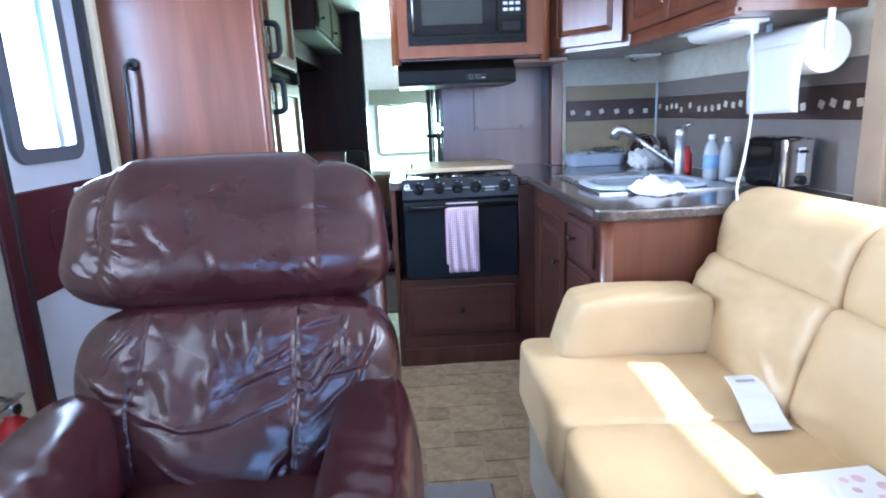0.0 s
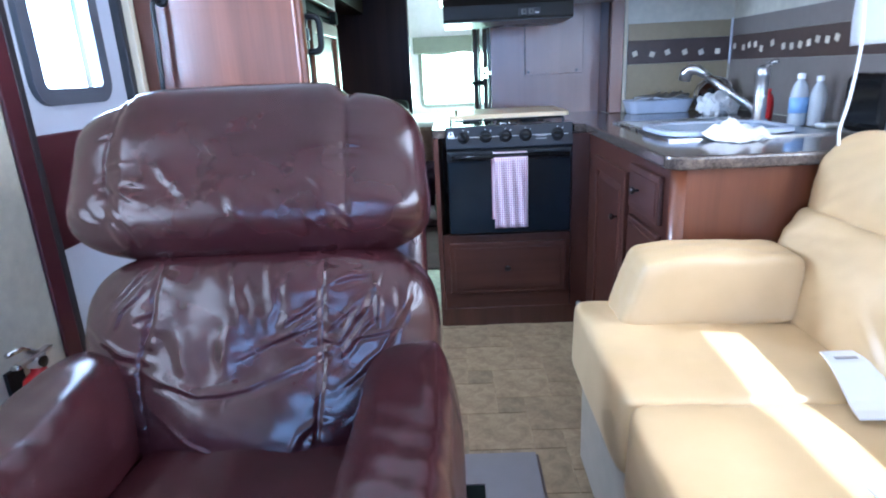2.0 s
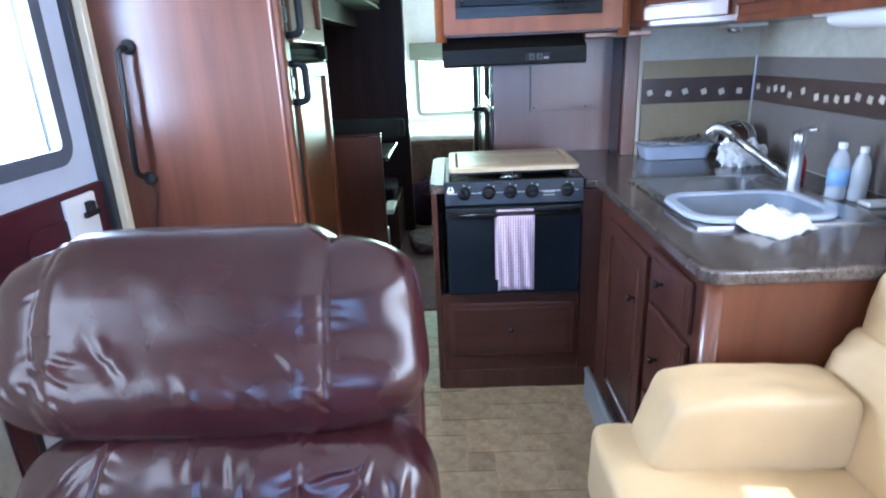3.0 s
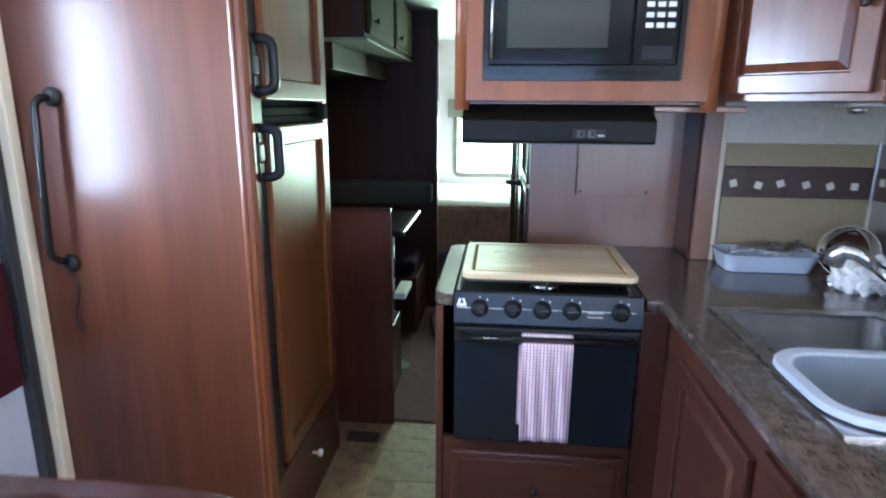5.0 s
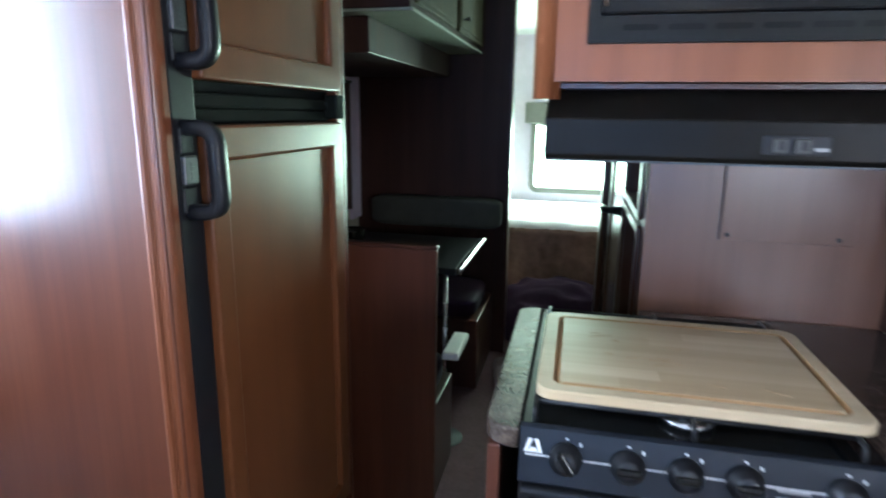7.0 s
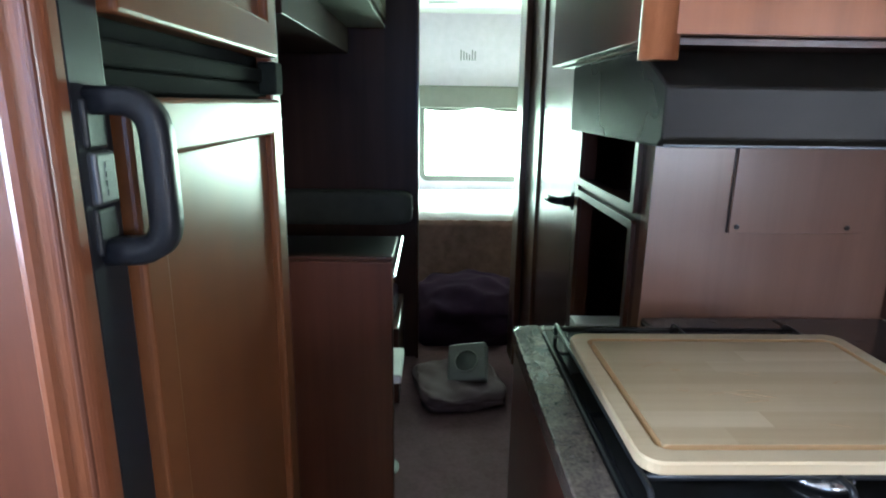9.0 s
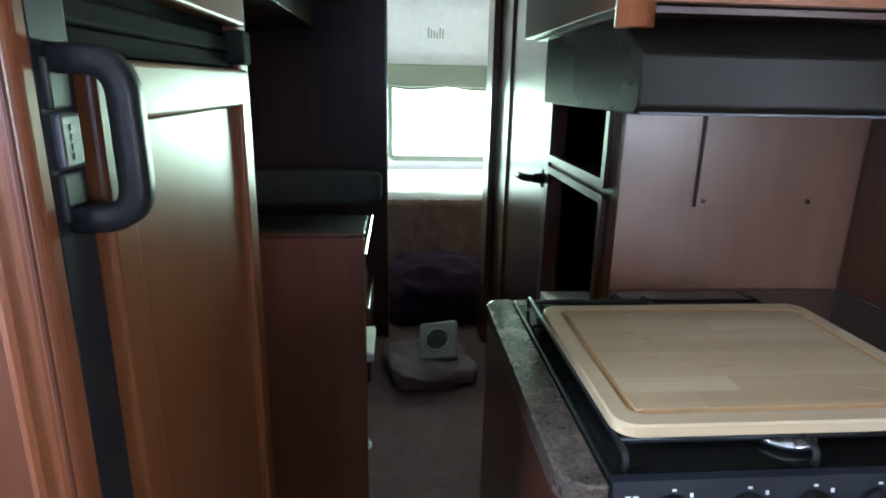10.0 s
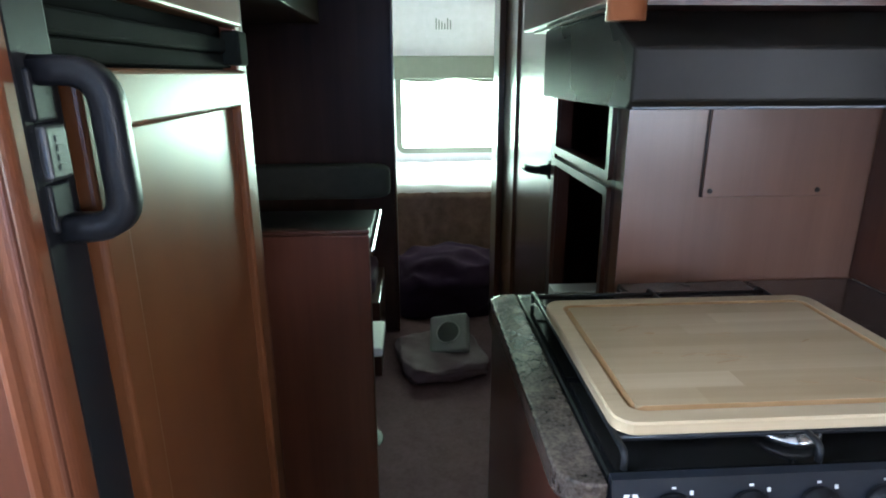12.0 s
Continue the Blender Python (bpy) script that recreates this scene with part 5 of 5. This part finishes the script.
for i in range(7):
    x = MO0 + 0.05 + i * 0.063
    part("vent_slot", plate(0.050, 0.008, 0.004, 0.002, lambda u, v, d: (x + 0.025 + u, MY - 0.0065 - d, MZ0 + 0.022 + v)), GLOSS_BLACK, mw)
dr_ = part("door", box((MO0 + 0.018, MY - 0.012, MZ0 + 0.040), (MO0 + 0.40, MY + 0.002, MZ1 - 0.016), 0.004), GLOSS_BLACK, mw, "glossy black door")
part("window", box((MO0 + 0.065, MY - 0.0135, MZ0 + 0.085), (MO0 + 0.335, MY - 0.011, MZ1 - 0.05), 0.001), MESH_GLASS, dr_, "grey-green mesh window")
part("handle", tube([(MO0 + 0.024, MY - 0.016, MZ0 + 0.05), (MO0 + 0.024, MY - 0.022, MZ0 + 0.30)], 0.004, 8), STEEL, dr_, smooth=True)
cpn = part("keypad_panel", box((MO0 + 0.404, MY - 0.012, MZ0 + 0.040), (MO1 - 0.018, MY + 0.002, MZ1 - 0.016), 0.004), GLOSS_BLACK, mw)
for r in range(5):
    for c in range(3):
        part("key", box((MO0 + 0.430 + c * 0.028, MY - 0.0145, MZ0 + 0.135 + r * 0.026), (MO0 + 0.450 + c * 0.028, MY - 0.0115, MZ0 + 0.148 + r * 0.026), 0.002), WHITE, cpn)
part("open_button", box((MO0 + 0.425, MY - 0.0145, MZ0 + 0.055), (MO0 + 0.505, MY - 0.0115, MZ0 + 0.09), 0.003), HANDLE_GREY, cpn)

cc = thing("corner_cabinet", (1.3, 4.15, 1.46), "cherry diagonal corner wall cabinet with raised panel door", "cabinet")
ang = math.degrees(math.atan2(3.755 - 4.06, 1.278 - 1.0))
L = math.hypot(0.278, 0.305)
bm = bmesh.new()
foot = [(1.0, 4.065), (1.283, 3.757), (E_ - 0.004, 3.757), (E_ - 0.004, 4.386), (1.0, 4.386)]
a = [bm.verts.new((x, y, 1.46)) for x, y in foot]
b = [bm.verts.new((x, y, TOP - 0.003)) for x, y in foot]
bm.faces.new(a[::-1])
bm.faces.new(b)
for k in range(5):
    bm.faces.new((a[k], a[(k + 1) % 5], b[(k + 1) % 5], b[k]))
part("body", bm, CHERRY, cc)
panel_door(cc, facing(1.0, 4.06, 1.478, ang) @ Matrix.Translation((0.020, -0.003, 0)), L - 0.040, 0.53, CHERRY, (L - 0.070, 0.20))

wc = thing("wall_cabinet", (1.48, 3.35, 1.46), "cherry wall cabinet with raised panel doors over the counter", "cabinet")
part("body", box((1.285, 2.93, 1.46), (E_ - 0.004, 3.754, TOP - 0.003), 0.002), CHERRY, wc)
part("bottom_rail", box((1.279, 2.93, 1.452), (1.30, 3.754, 1.475), 0.003), CHERRY, wc)
for y0 in (3.748, 3.345):
    panel_door(wc, facing(1.284, y0, 1.505, -90), 0.395, 0.50, CHERRY)

ul = thing("under_cabinet_light", (1.40, 3.25, 1.42), "white oval dome light under the wall cabinet", "light")
part("base", box((1.335, 3.06, 1.448), (1.465, 3.42, 1.4595), 0.004), WHITE, ul)
part("diffuser", cushion((1.40, 3.24, 1.446), (0.062, 0.175, 0.036), 2.6, 16), WHITE, ul, "frosted white dome", smooth=True)
pk = thing("puck_light", (1.50, 4.22, 1.43), "small clear and chrome puck light", "light")
part("base", box((1.44, 4.17, 1.448), (1.60, 4.26, 1.4595), 0.006), WHITE, pk)
part("lens", lathe([(0.03, 1.448), (0.028, 1.430), (0.01, 1.424)], (1.485, 4.215, 0), 20), CHROME, pk, smooth=True)

pt = thing("paper_towel_roll", (1.55, 3.02, 1.22), "white paper towel roll with hanging sheet", "paper towel")
part("roll", lathe([(0.022, -0.14), (0.075, -0.14), (0.075, 0.14), (0.022, 0.14)], (1.555, 3.06, 1.355), 32, "y"), PAPER, pt, smooth=False)
part("holder", boxes(((1.545, 2.905, 1.345), (1.565, 2.915, 1.459), 0.003), ((1.545, 3.205, 1.345), (1.565, 3.215, 1.459), 0.003), ((1.548, 2.915, 1.348), (1.562, 3.205, 1.362))), WHITE, pt)
sh = bmesh.new()
rows = []
for i in range(13):
    t = i / 12
    rows.append([sh.verts.new((1.478 - 0.010 * math.sin(t * 2.4) + 0.003 * math.sin(j * 1.3) * t, 2.900 + 0.27 * j / 6, 1.37 - 0.20 * t - 0.006 * t * j / 6)) for j in range(7)])
for a, b in zip(rows, rows[1:]):
    for j in range(6):
        sh.faces.new((a[j], a[j + 1], b[j + 1], b[j]))
so = part("hanging_sheet", sh, PAPER, pt, smooth=True)
so.modifiers.new("thick", "SOLIDIFY").thickness = 0.0015

cord = thing("power_cord", (1.30, 2.9, 0.72), "white power cord hanging from the wall cabinet", "cord")
cp_ = [(1.43, 3.10, 1.44), (1.40, 3.03, 1.33), (1.352, 2.93, 1.17), (1.300, 2.868, 1.03), (1.272, 2.85, 0.96), (1.285, 2.85, 0.90), (1.262, 2.82, 0.82), (1.225, 2.77, 0.755), (1.205, 2.75, 0.71)]
fine = []
for i in range(len(cp_) - 1):
    for k in range(5):
        fine.append(Vector(cp_[i]).lerp(Vector(cp_[i + 1]), k / 5))
fine.append(Vector(cp_[-1]))
for _ in range(3):
    fine = [fine[0]] + [(fine[i - 1] + fine[i] * 2 + fine[i + 1]) / 4 for i in range(1, len(fine) - 1)] + [fine[-1]]
part("cable", tube(fine, 0.0038, 8), WHITE, cord, smooth=True)
part("plug", box((1.415, 3.08, 1.415), (1.445, 3.115, 1.459), 0.006), WHITE, cord)

# ---- backsplash ----


def backsplash(name, side):
    """Tan panel with a dark band of little stone squares on one wall."""
    if side == "back":
        u0, u1 = 1.178, E_ - 0.012
        P = lambda a, b, z0, z1, d: box((a, 4.389 - d, z0), (b, 4.3885, z1), 0.001)
    else:
        u0, u1 = 2.877, 4.376
        P = lambda a, b, z0, z1, d: box((E_ - d, a, z0), (E_ - 0.0005, b, z1), 0.001)
    t = thing(name, (1.43, 4.384, 0.912) if side == "back" else (E_ - 0.004, 3.6, 0.912), "backsplash panel with dark band of small stone squares", "backsplash")
    t["kind"] = "structure"
    # The side panel's darker skin holds the shade on that wall.
    skin = TAN if side == "back" else DIM_TAUPE
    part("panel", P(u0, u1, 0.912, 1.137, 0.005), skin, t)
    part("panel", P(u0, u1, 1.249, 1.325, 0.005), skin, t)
    part("band", P(u0, u1, 1.138, 1.248, 0.006), BAND, t, "dark brown glossy band")
    rn = random.Random(7 if side == "back" else 9)
    u = u0 + 0.035
    while u < u1 - 0.03:
        z = 1.190 + rn.uniform(-0.010, 0.012)
        a = rn.uniform(-25, 25)
        s = 0.0125
        if side == "back":
            part("stone_square", box((-s, -0.009, -s), (s, -0.005, s), 0.002), TILELET, t, M=Matrix.Translation((u, 4.389, z)) @ pose(0, 0, 0, 0, a, 0))
            u += rn.choice((0.074, 0.079, 0.084))
        else:
            part("stone_square", box((-0.009, -s, -s), (-0.005, s, s), 0.002), TILELET, t, M=Matrix.Translation((E_, u, z)) @ pose(0, 0, 0, a, 0, 0))
            u += rn.choice((0.055, 0.060, 0.090))
    return t


backsplash("backsplash_back", "back")
backsplash("backsplash_side", "side")
setting("trim_corner_strip", box((E_ - 0.011, 4.377, 1.12), (E_ - 0.003, 4.388, 1.33), 0.002), STEEL, "thin metal corner strip")

# access plate behind the range
ap = thing("access_plate", (0.845, 4.566, 1.1), "greige access plate screwed behind the range", "plate")
part("plate", box((0.700, 4.5605, 1.110), (1.000, 4.5675, 1.455), 0.0015), PLATE, ap)
part("gasket", box((0.6965, 4.566, 1.1095), (1.0005, 4.5695, 1.455), 0.0005), BRONZE, ap, "thin dark gasket")
for x in (0.716, 0.965):
    part("screw", lathe([(0.006, 0.0), (0.005, -0.003), (0.001, -0.0035)], (x, 4.5605, 1.124), 12, "y"), BRONZE, ap)

# grey slide seal board and floor register by the cabinets
sb = thing("slide_seal_board", (0.85, 3.3, 0), "grey vinyl slide-out seal board along the cabinet foot", "trim board")
part("board", box((0.828, 2.88, 0.0), (0.845, 3.79, 0.138), 0.006, 3), SEAL, sb)
part("cap", tube([(0.8365, 2.885, 0.136), (0.8365, 3.785, 0.136)], 0.012, 10), SEAL, sb, smooth=True)
reg = thing("floor_register", (0.885, 3.45, 0.0), "pale metal register against the cabinet foot", "vent")
part("frame", box((0.882, 3.26, 0.02), (0.892, 3.66, 0.185), 0.003), STEEL, reg)
for i in range(7):
    part("slat", box((0.8795, 3.28, 0.035 + i * 0.02), (0.883, 3.64, 0.045 + i * 0.02)), GREY_TRIM, reg)

setting("trim_cabinet_cleat", box((0.835, 4.03, 1.428), (1.09, 4.36, 1.446), 0.004), PANEL_GREY, "pale cleat under the wall cabinet")
wire = thing("black_cable", (-0.80, FY - 0.01, 0.3), "thin black cable hanging below the grab handle", "cable")
pts_ = [Vector((-0.80, FY - 0.012, 0.985)).lerp(Vector((-0.785, FY - 0.010, 0.80)), t / 20) + Vector((0.014 * math.sin(t * 0.30), 0, 0)) for t in range(21)]
part("cable", tube(pts_, 0.003, 6), BLACK, wire, smooth=True)

plt = thing("floor_plate", (0.36, 2.75, 0.003), "pale grey metal floor plate with a dark opening", "floor plate")
part("sheet", slab("xy", [0.17, 0.205, 0.365, 0.528], [2.58, 2.62, 2.772, 2.912], 0.0034, 0.0075, lambda u, v: not (0.205 < u < 0.365 and 2.62 < v < 2.772)), PLATE_GREY, plt)
part("opening", box((0.206, 2.621, 0.0032), (0.364, 2.771, 0.0045)), RAIL, plt, "dark recessed opening")
part("gap", box((0.529, 2.58, 0.0032), (0.537, 2.905, 0.0042)), BAND, plt, "dark joint beside the plate")

# ---- dinette ----
bench = thing("dinette_bench", (-0.5, 4.9, 0), "dinette bench with tall cherry end panel", "bench")
part("back_panel", box((W + 0.004, 4.68, 0.0), (-0.054, 4.705, 1.005), 0.004), VENEER, bench, "glossy dark cherry back panel")
part("cap_strip", box((W + 0.004, 4.677, 1.0055), (-0.052, 4.712, 1.018), 0.004), DARKWOOD, bench)
part("seat_box", box((W + 0.004, 4.71, 0.0), (-0.10, 5.18, 0.38), 0.004), DARKWOOD, bench)
# Both seats get dark cloth to imitate the shade below the table.
part("seat_cushion", cushion((-0.52, 4.96, 0.43), (0.40, 0.24, 0.055), 6, 14), PURPLE, bench, smooth=True)
part("back_cushion", cushion((-0.52, 4.77, 0.70), (0.40, 0.055, 0.22), 6, 14), BOLSTER, bench, smooth=True)
bench2 = thing("dinette_bench", (-0.5, 6.1, 0), "dinette bench with grey-olive cushions against the dark wall", "bench")
part("seat_box", box((W + 0.004, 5.80, 0.0), (-0.10, 6.315, 0.38), 0.004), DARKWOOD, bench2)
part("seat_cushion", cushion((-0.52, 6.05, 0.43), (0.40, 0.25, 0.055), 6, 14), PURPLE, bench2, smooth=True)
part("back_cushion", cushion((-0.43, 6.25, 0.862), (0.38, 0.06, 0.085), 7, 18), BOLSTER, bench2, "grey-olive back bolster", smooth=True)
tab = thing("dinette_table", (-0.5, 5.5, 0), "dinette table with bright metal edge and slim post", "table")
part("tabletop", box((W + 0.004, 5.22, 0.775), (-0.10, 5.84, 0.805), 0.006), BLACK, tab)
part("edge_band", box((-0.0995, 5.22, 0.778), (-0.078, 5.84, 0.809), 0.009, 3), CHROME, tab, "bright chrome edge band")
part("post", tube([(-0.16, 5.3, 0.0), (-0.16, 5.3, 0.775)], 0.010, 12), STEEL, tab, smooth=True)
part("foot", lathe([(0.09, 0.0), (0.085, 0.012), (0.02, 0.02)], (-0.16, 5.3, 0), 20), BLACK, tab)
single("newspaper", box((-0.115, 5.05, 0.487), (-0.052, 5.28, 0.52), 0.008), PAPER, "folded white paper on the dinette bench edge", "newspaper")
single("glass_bowl", lathe([(0.03, 0.806), (0.06, 0.81), (0.075, 0.86), (0.072, 0.86), (0.055, 0.815), (0.002, 0.812)], (-0.70, 5.62, 0), 22), CLEAR, "clear glass bowl on the dinette table", "bowl", smooth=True)

oc = thing("overhead_cabinet", (-0.55, 5.5, 1.72), "wood overhead cabinet above the dinette with pale underside", "cabinet")
part("body", box((W + 0.004, 4.86, 1.728), (-0.19, 6.20, TOP - 0.003), 0.003), PARTITION, oc)
part("underside", box((W + 0.004, 4.86, 1.716), (-0.178, 6.20, 1.727), 0.003), GREEN_SIDE, oc)
# Added dark box in place of the shaded recess below the cabinet.
part("valance", box((W + 0.004, 4.93, 1.60), (-0.35, 6.19, 1.7155), 0.004), PARTITION, oc, "dark box for the shaded recess under the cabinet")
for y0 in (4.90, 5.56):
    slab_door(oc, facing(-0.188, y0, 1.745, 90), 0.60, 0.27, OLIVE, (0.08, 0.06), "door")
cur = thing("curtain", (W + 0.03, 5.6, 0.9), "drawn brown curtain over the dinette window", "curtain")
bm = bmesh.new()
rows = []
for z in (0.88, 1.2, 1.56):
    rows.append([bm.verts.new((W + 0.045 + 0.016 * math.sin(j * 0.9), 5.10 + 1.0 * j / 60, z)) for j in range(61)])
for a, b in zip(rows, rows[1:]):
    for j in range(60):
        bm.faces.new((a[j], a[j + 1], b[j + 1], b[j]))
cu = part("cloth", bm, CURTAIN, cur, smooth=True)
cu.modifiers.new("thick", "SOLIDIFY").thickness = 0.003
part("rod", tube([(W + 0.045, 5.08, 1.57), (W + 0.045, 6.12, 1.57)], 0.008, 8), BRONZE, cur)
setting("trim_dinette_pilaster", box((W + 0.001, 6.17, 0.80), (W + 0.02, 6.315, TOP - 0.003)), LILAC)

# ---- corridor ----
bdoor = thing("door_2", (0.54, 5.55, 0), "closed dark cherry bathroom door with black lever", "door")
bdoor["kind"] = "structure"
part("leaf", box((0.523, 5.205, 0.012), (0.555, 5.895, 1.925), 0.003), DOORWOOD, bdoor)
hnd = part("door_handle", lathe([(0.031, 0.0), (0.031, -0.010), (0.018, -0.014), (0.015, -0.04)], (0.522, 5.235, 1.068), 18, "x"), BLACK, bdoor, "black lever handle", True)
part("lever", tube([(0.485, 5.235, 1.068), (0.466, 5.238, 1.068), (0.452, 5.26, 1.068), (0.448, 5.33, 1.066)], 0.013, 12), BLACK, hnd, smooth=True)
part("casing", boxes(((0.512, 5.165, 0), (0.5215, 5.203, 1.96)), ((0.512, 5.897, 0), (0.5215, 5.94, 1.96)), ((0.512, 5.203, 1.928), (0.5215, 5.897, 1.96))), DARKWOOD, bdoor)
for i in range(4):
    single("booklet", box((0.488 + 0.004 * i, 4.985 + 0.034 * i, 0.6625), (0.66, 5.003 + 0.034 * i, 0.728 - 0.006 * i), 0.001), PAPER, "thin white booklet jutting from the corridor shelf", "booklet", group="booklets on the shelf")
single("small_jar", lathe([(0.02, 0.661), (0.024, 0.668), (0.024, 0.72), (0.014, 0.735), (0.013, 0.745)], (0.60, 4.76, 0), 16), CHROME, "small metal jar on the corridor shelf", "jar", smooth=True)
setting("trim_floor_vent", box((-0.24, 4.52, 0.002), (-0.10, 4.60, 0.006), 0.001), BAND, "brown floor vent")

# ---- bedroom ----
bed = thing("bed", (0.4, 7.5, 0), "bed with brown quilted skirt and bright white bedding", "bed")
part("base", box((-0.48, 7.00, 0.0), (1.30, 8.06, 0.40)), DARKWOOD, bed)


def mattress_shape(q):
    return Vector((0, 0, 0.012 * noise.noise(Vector((q.x * 6, q.y * 6, 1))) * max(0, q.z)))


part("bedding", cushion((0.41, 7.52, 0.56), (0.90, 0.55, 0.145), 9, 30, (0, 0, 0), mattress_shape), SHEET, bed, "white bedding", smooth=True)
bm = bmesh.new()
rows = []
for i in range(15):
    t = i / 14
    rows.append([bm.verts.new((-0.50 + 1.82 * j / 90, 6.955 + 0.012 * math.sin(j * 0.8) * t + 0.012 * noise.noise(Vector((j * 0.35, i * 0.6, 0))) - 0.02 * t, 0.655 - 0.60 * t + 0.006 * noise.noise(Vector((j * 0.5, 0, 3))))) for j in range(91)])
for a, b in zip(rows, rows[1:]):
    for j in range(90):
        bm.faces.new((a[j], a[j + 1], b[j + 1], b[j]))
q_ = part("quilt_skirt", bm, QUILT, bed, "brown quilted skirt", smooth=True)
q_.modifiers.new("thick", "SOLIDIFY").thickness = 0.012
rs = thing("roller_shade", (0.42, 8.07, 1.40), "taupe pleated window shade pulled up", "shade")
part("valance", box((-0.10, 8.03, 1.34), (0.94, 8.095, 1.51), 0.008), TAUPE_SHADE, rs)
bm = bmesh.new()
row = [(x, 1.345 - 0.03 * abs(math.sin((x + 0.1) * 6.0))) for x in [-0.09 + 1.02 * j / 40 for j in range(41)]]
a = [bm.verts.new((x, 8.055, 1.35)) for x, z in row]
b = [bm.verts.new((x, 8.055, z)) for x, z in row]
for j in range(40):
    bm.faces.new((a[j], a[j + 1], b[j + 1], b[j]))
part("scallop", bm, TAUPE_SHADE, rs)
sg = thing("wall_notice", (0.335, 8.095, 1.65), "white printed notice on the bedroom wall", "notice")
part("card", box((0.195, 8.094, 1.645), (0.457, 8.0985, 1.855), 0.001), LILAC, sg)
for i in range(6):
    part("print_bar", box((0.270 + 0.022 * i, 8.0928, 1.705), (0.278 + 0.022 * i, 8.0942, 1.785 - 0.012 * ((i * 5) % 4))), GREY_INK, sg, "unreadable upright bar of print")
single("ceiling_vent", box((0.02, 7.55, TOP - 0.02), (0.22, 7.75, TOP - 0.001), 0.006), WHITE, "white ceiling vent in the bedroom", "vent")


def heap(q):
    return Vector((0.06 * noise.noise(q * 2.2), 0.06 * noise.noise(q * 2.0 + Vector((3, 0, 0))), 0.05 * noise.noise(q * 2.7 + Vector((0, 5, 0)))))


single("dark_blanket", cushion((0.27, 6.66, 0.165), (0.36, 0.25, 0.21), 2.8, 24, (0, 0, 0), lambda q: heap(q) * 0.7), PURPLE, "dark purple blanket heaped before the bed", "blanket", smooth=True)
single("folded_cloth", cushion((0.185, 5.93, 0.045), (0.20, 0.22, 0.045), 5, 24, (0, 0, 12), lambda q: heap(q) * 0.3), GREY_CLOTH, "folded greyish cloth on the corridor floor", "cloth", smooth=True)
fan = thing("fan_heater", (0.232, 5.97, 0.09), "small white box fan with round grille on folded cloth", "fan")
M = pose(0.225, 5.875, 0.085, -50, -12, -14)
part("case", box((-0.095, -0.03, -0.01), (0.095, 0.035, 0.19), 0.012, 3), CASE_GREY, fan, M=M)
part("grille_ring", lathe([(0.060, -0.031), (0.060, -0.037), (0.054, -0.037), (0.054, -0.031)], (0, 0, 0.09), 28, "y"), GREY_TRIM, fan, M=M)
part("grille", lathe([(0.053, -0.0312), (0.004, -0.034)], (0, 0, 0.09), 28, "y"), SWITCH_GREY, fan, "dark round grille", M=M)

# ---- floor tiles: big and small squares in a pinwheel ----
A_, B_ = 0.205, 0.10


def tile_mesh(s):
    bm = box((0.002, 0.002, 0.0), (s - 0.002, s - 0.002, 0.003))
    me = bpy.data.meshes.new("tile")
    for f in list(bm.faces):
        if f.normal.z < -0.9:
            bm.faces.remove(f)
    bm.to_mesh(me)
    bm.free()
    me.materials.append(VINYL)
    return me


big_tile, small_tile = tile_mesh(A_), tile_mesh(B_)
for i in range(-30, 40):
    for j in range(-30, 40):
        x, y = i * A_ - j * B_, i * B_ + j * A_ + 1.0
        for me, dx, dy in ((big_tile, 0, 0), (small_tile, A_, 0)):
            px, py = x + dx, y + dy
            aisle = -0.15 < px < 0.72 and 2.2 < py < 3.80
            hall = -0.52 < px < 0.16 and 3.80 <= py < 4.69 and not (px < -0.25 and (py < 4.45 or py > 4.6))
            if aisle or hall:
                o = new("tile", me)
                o.parent = floor
                o.location = (px, py, 0.0)
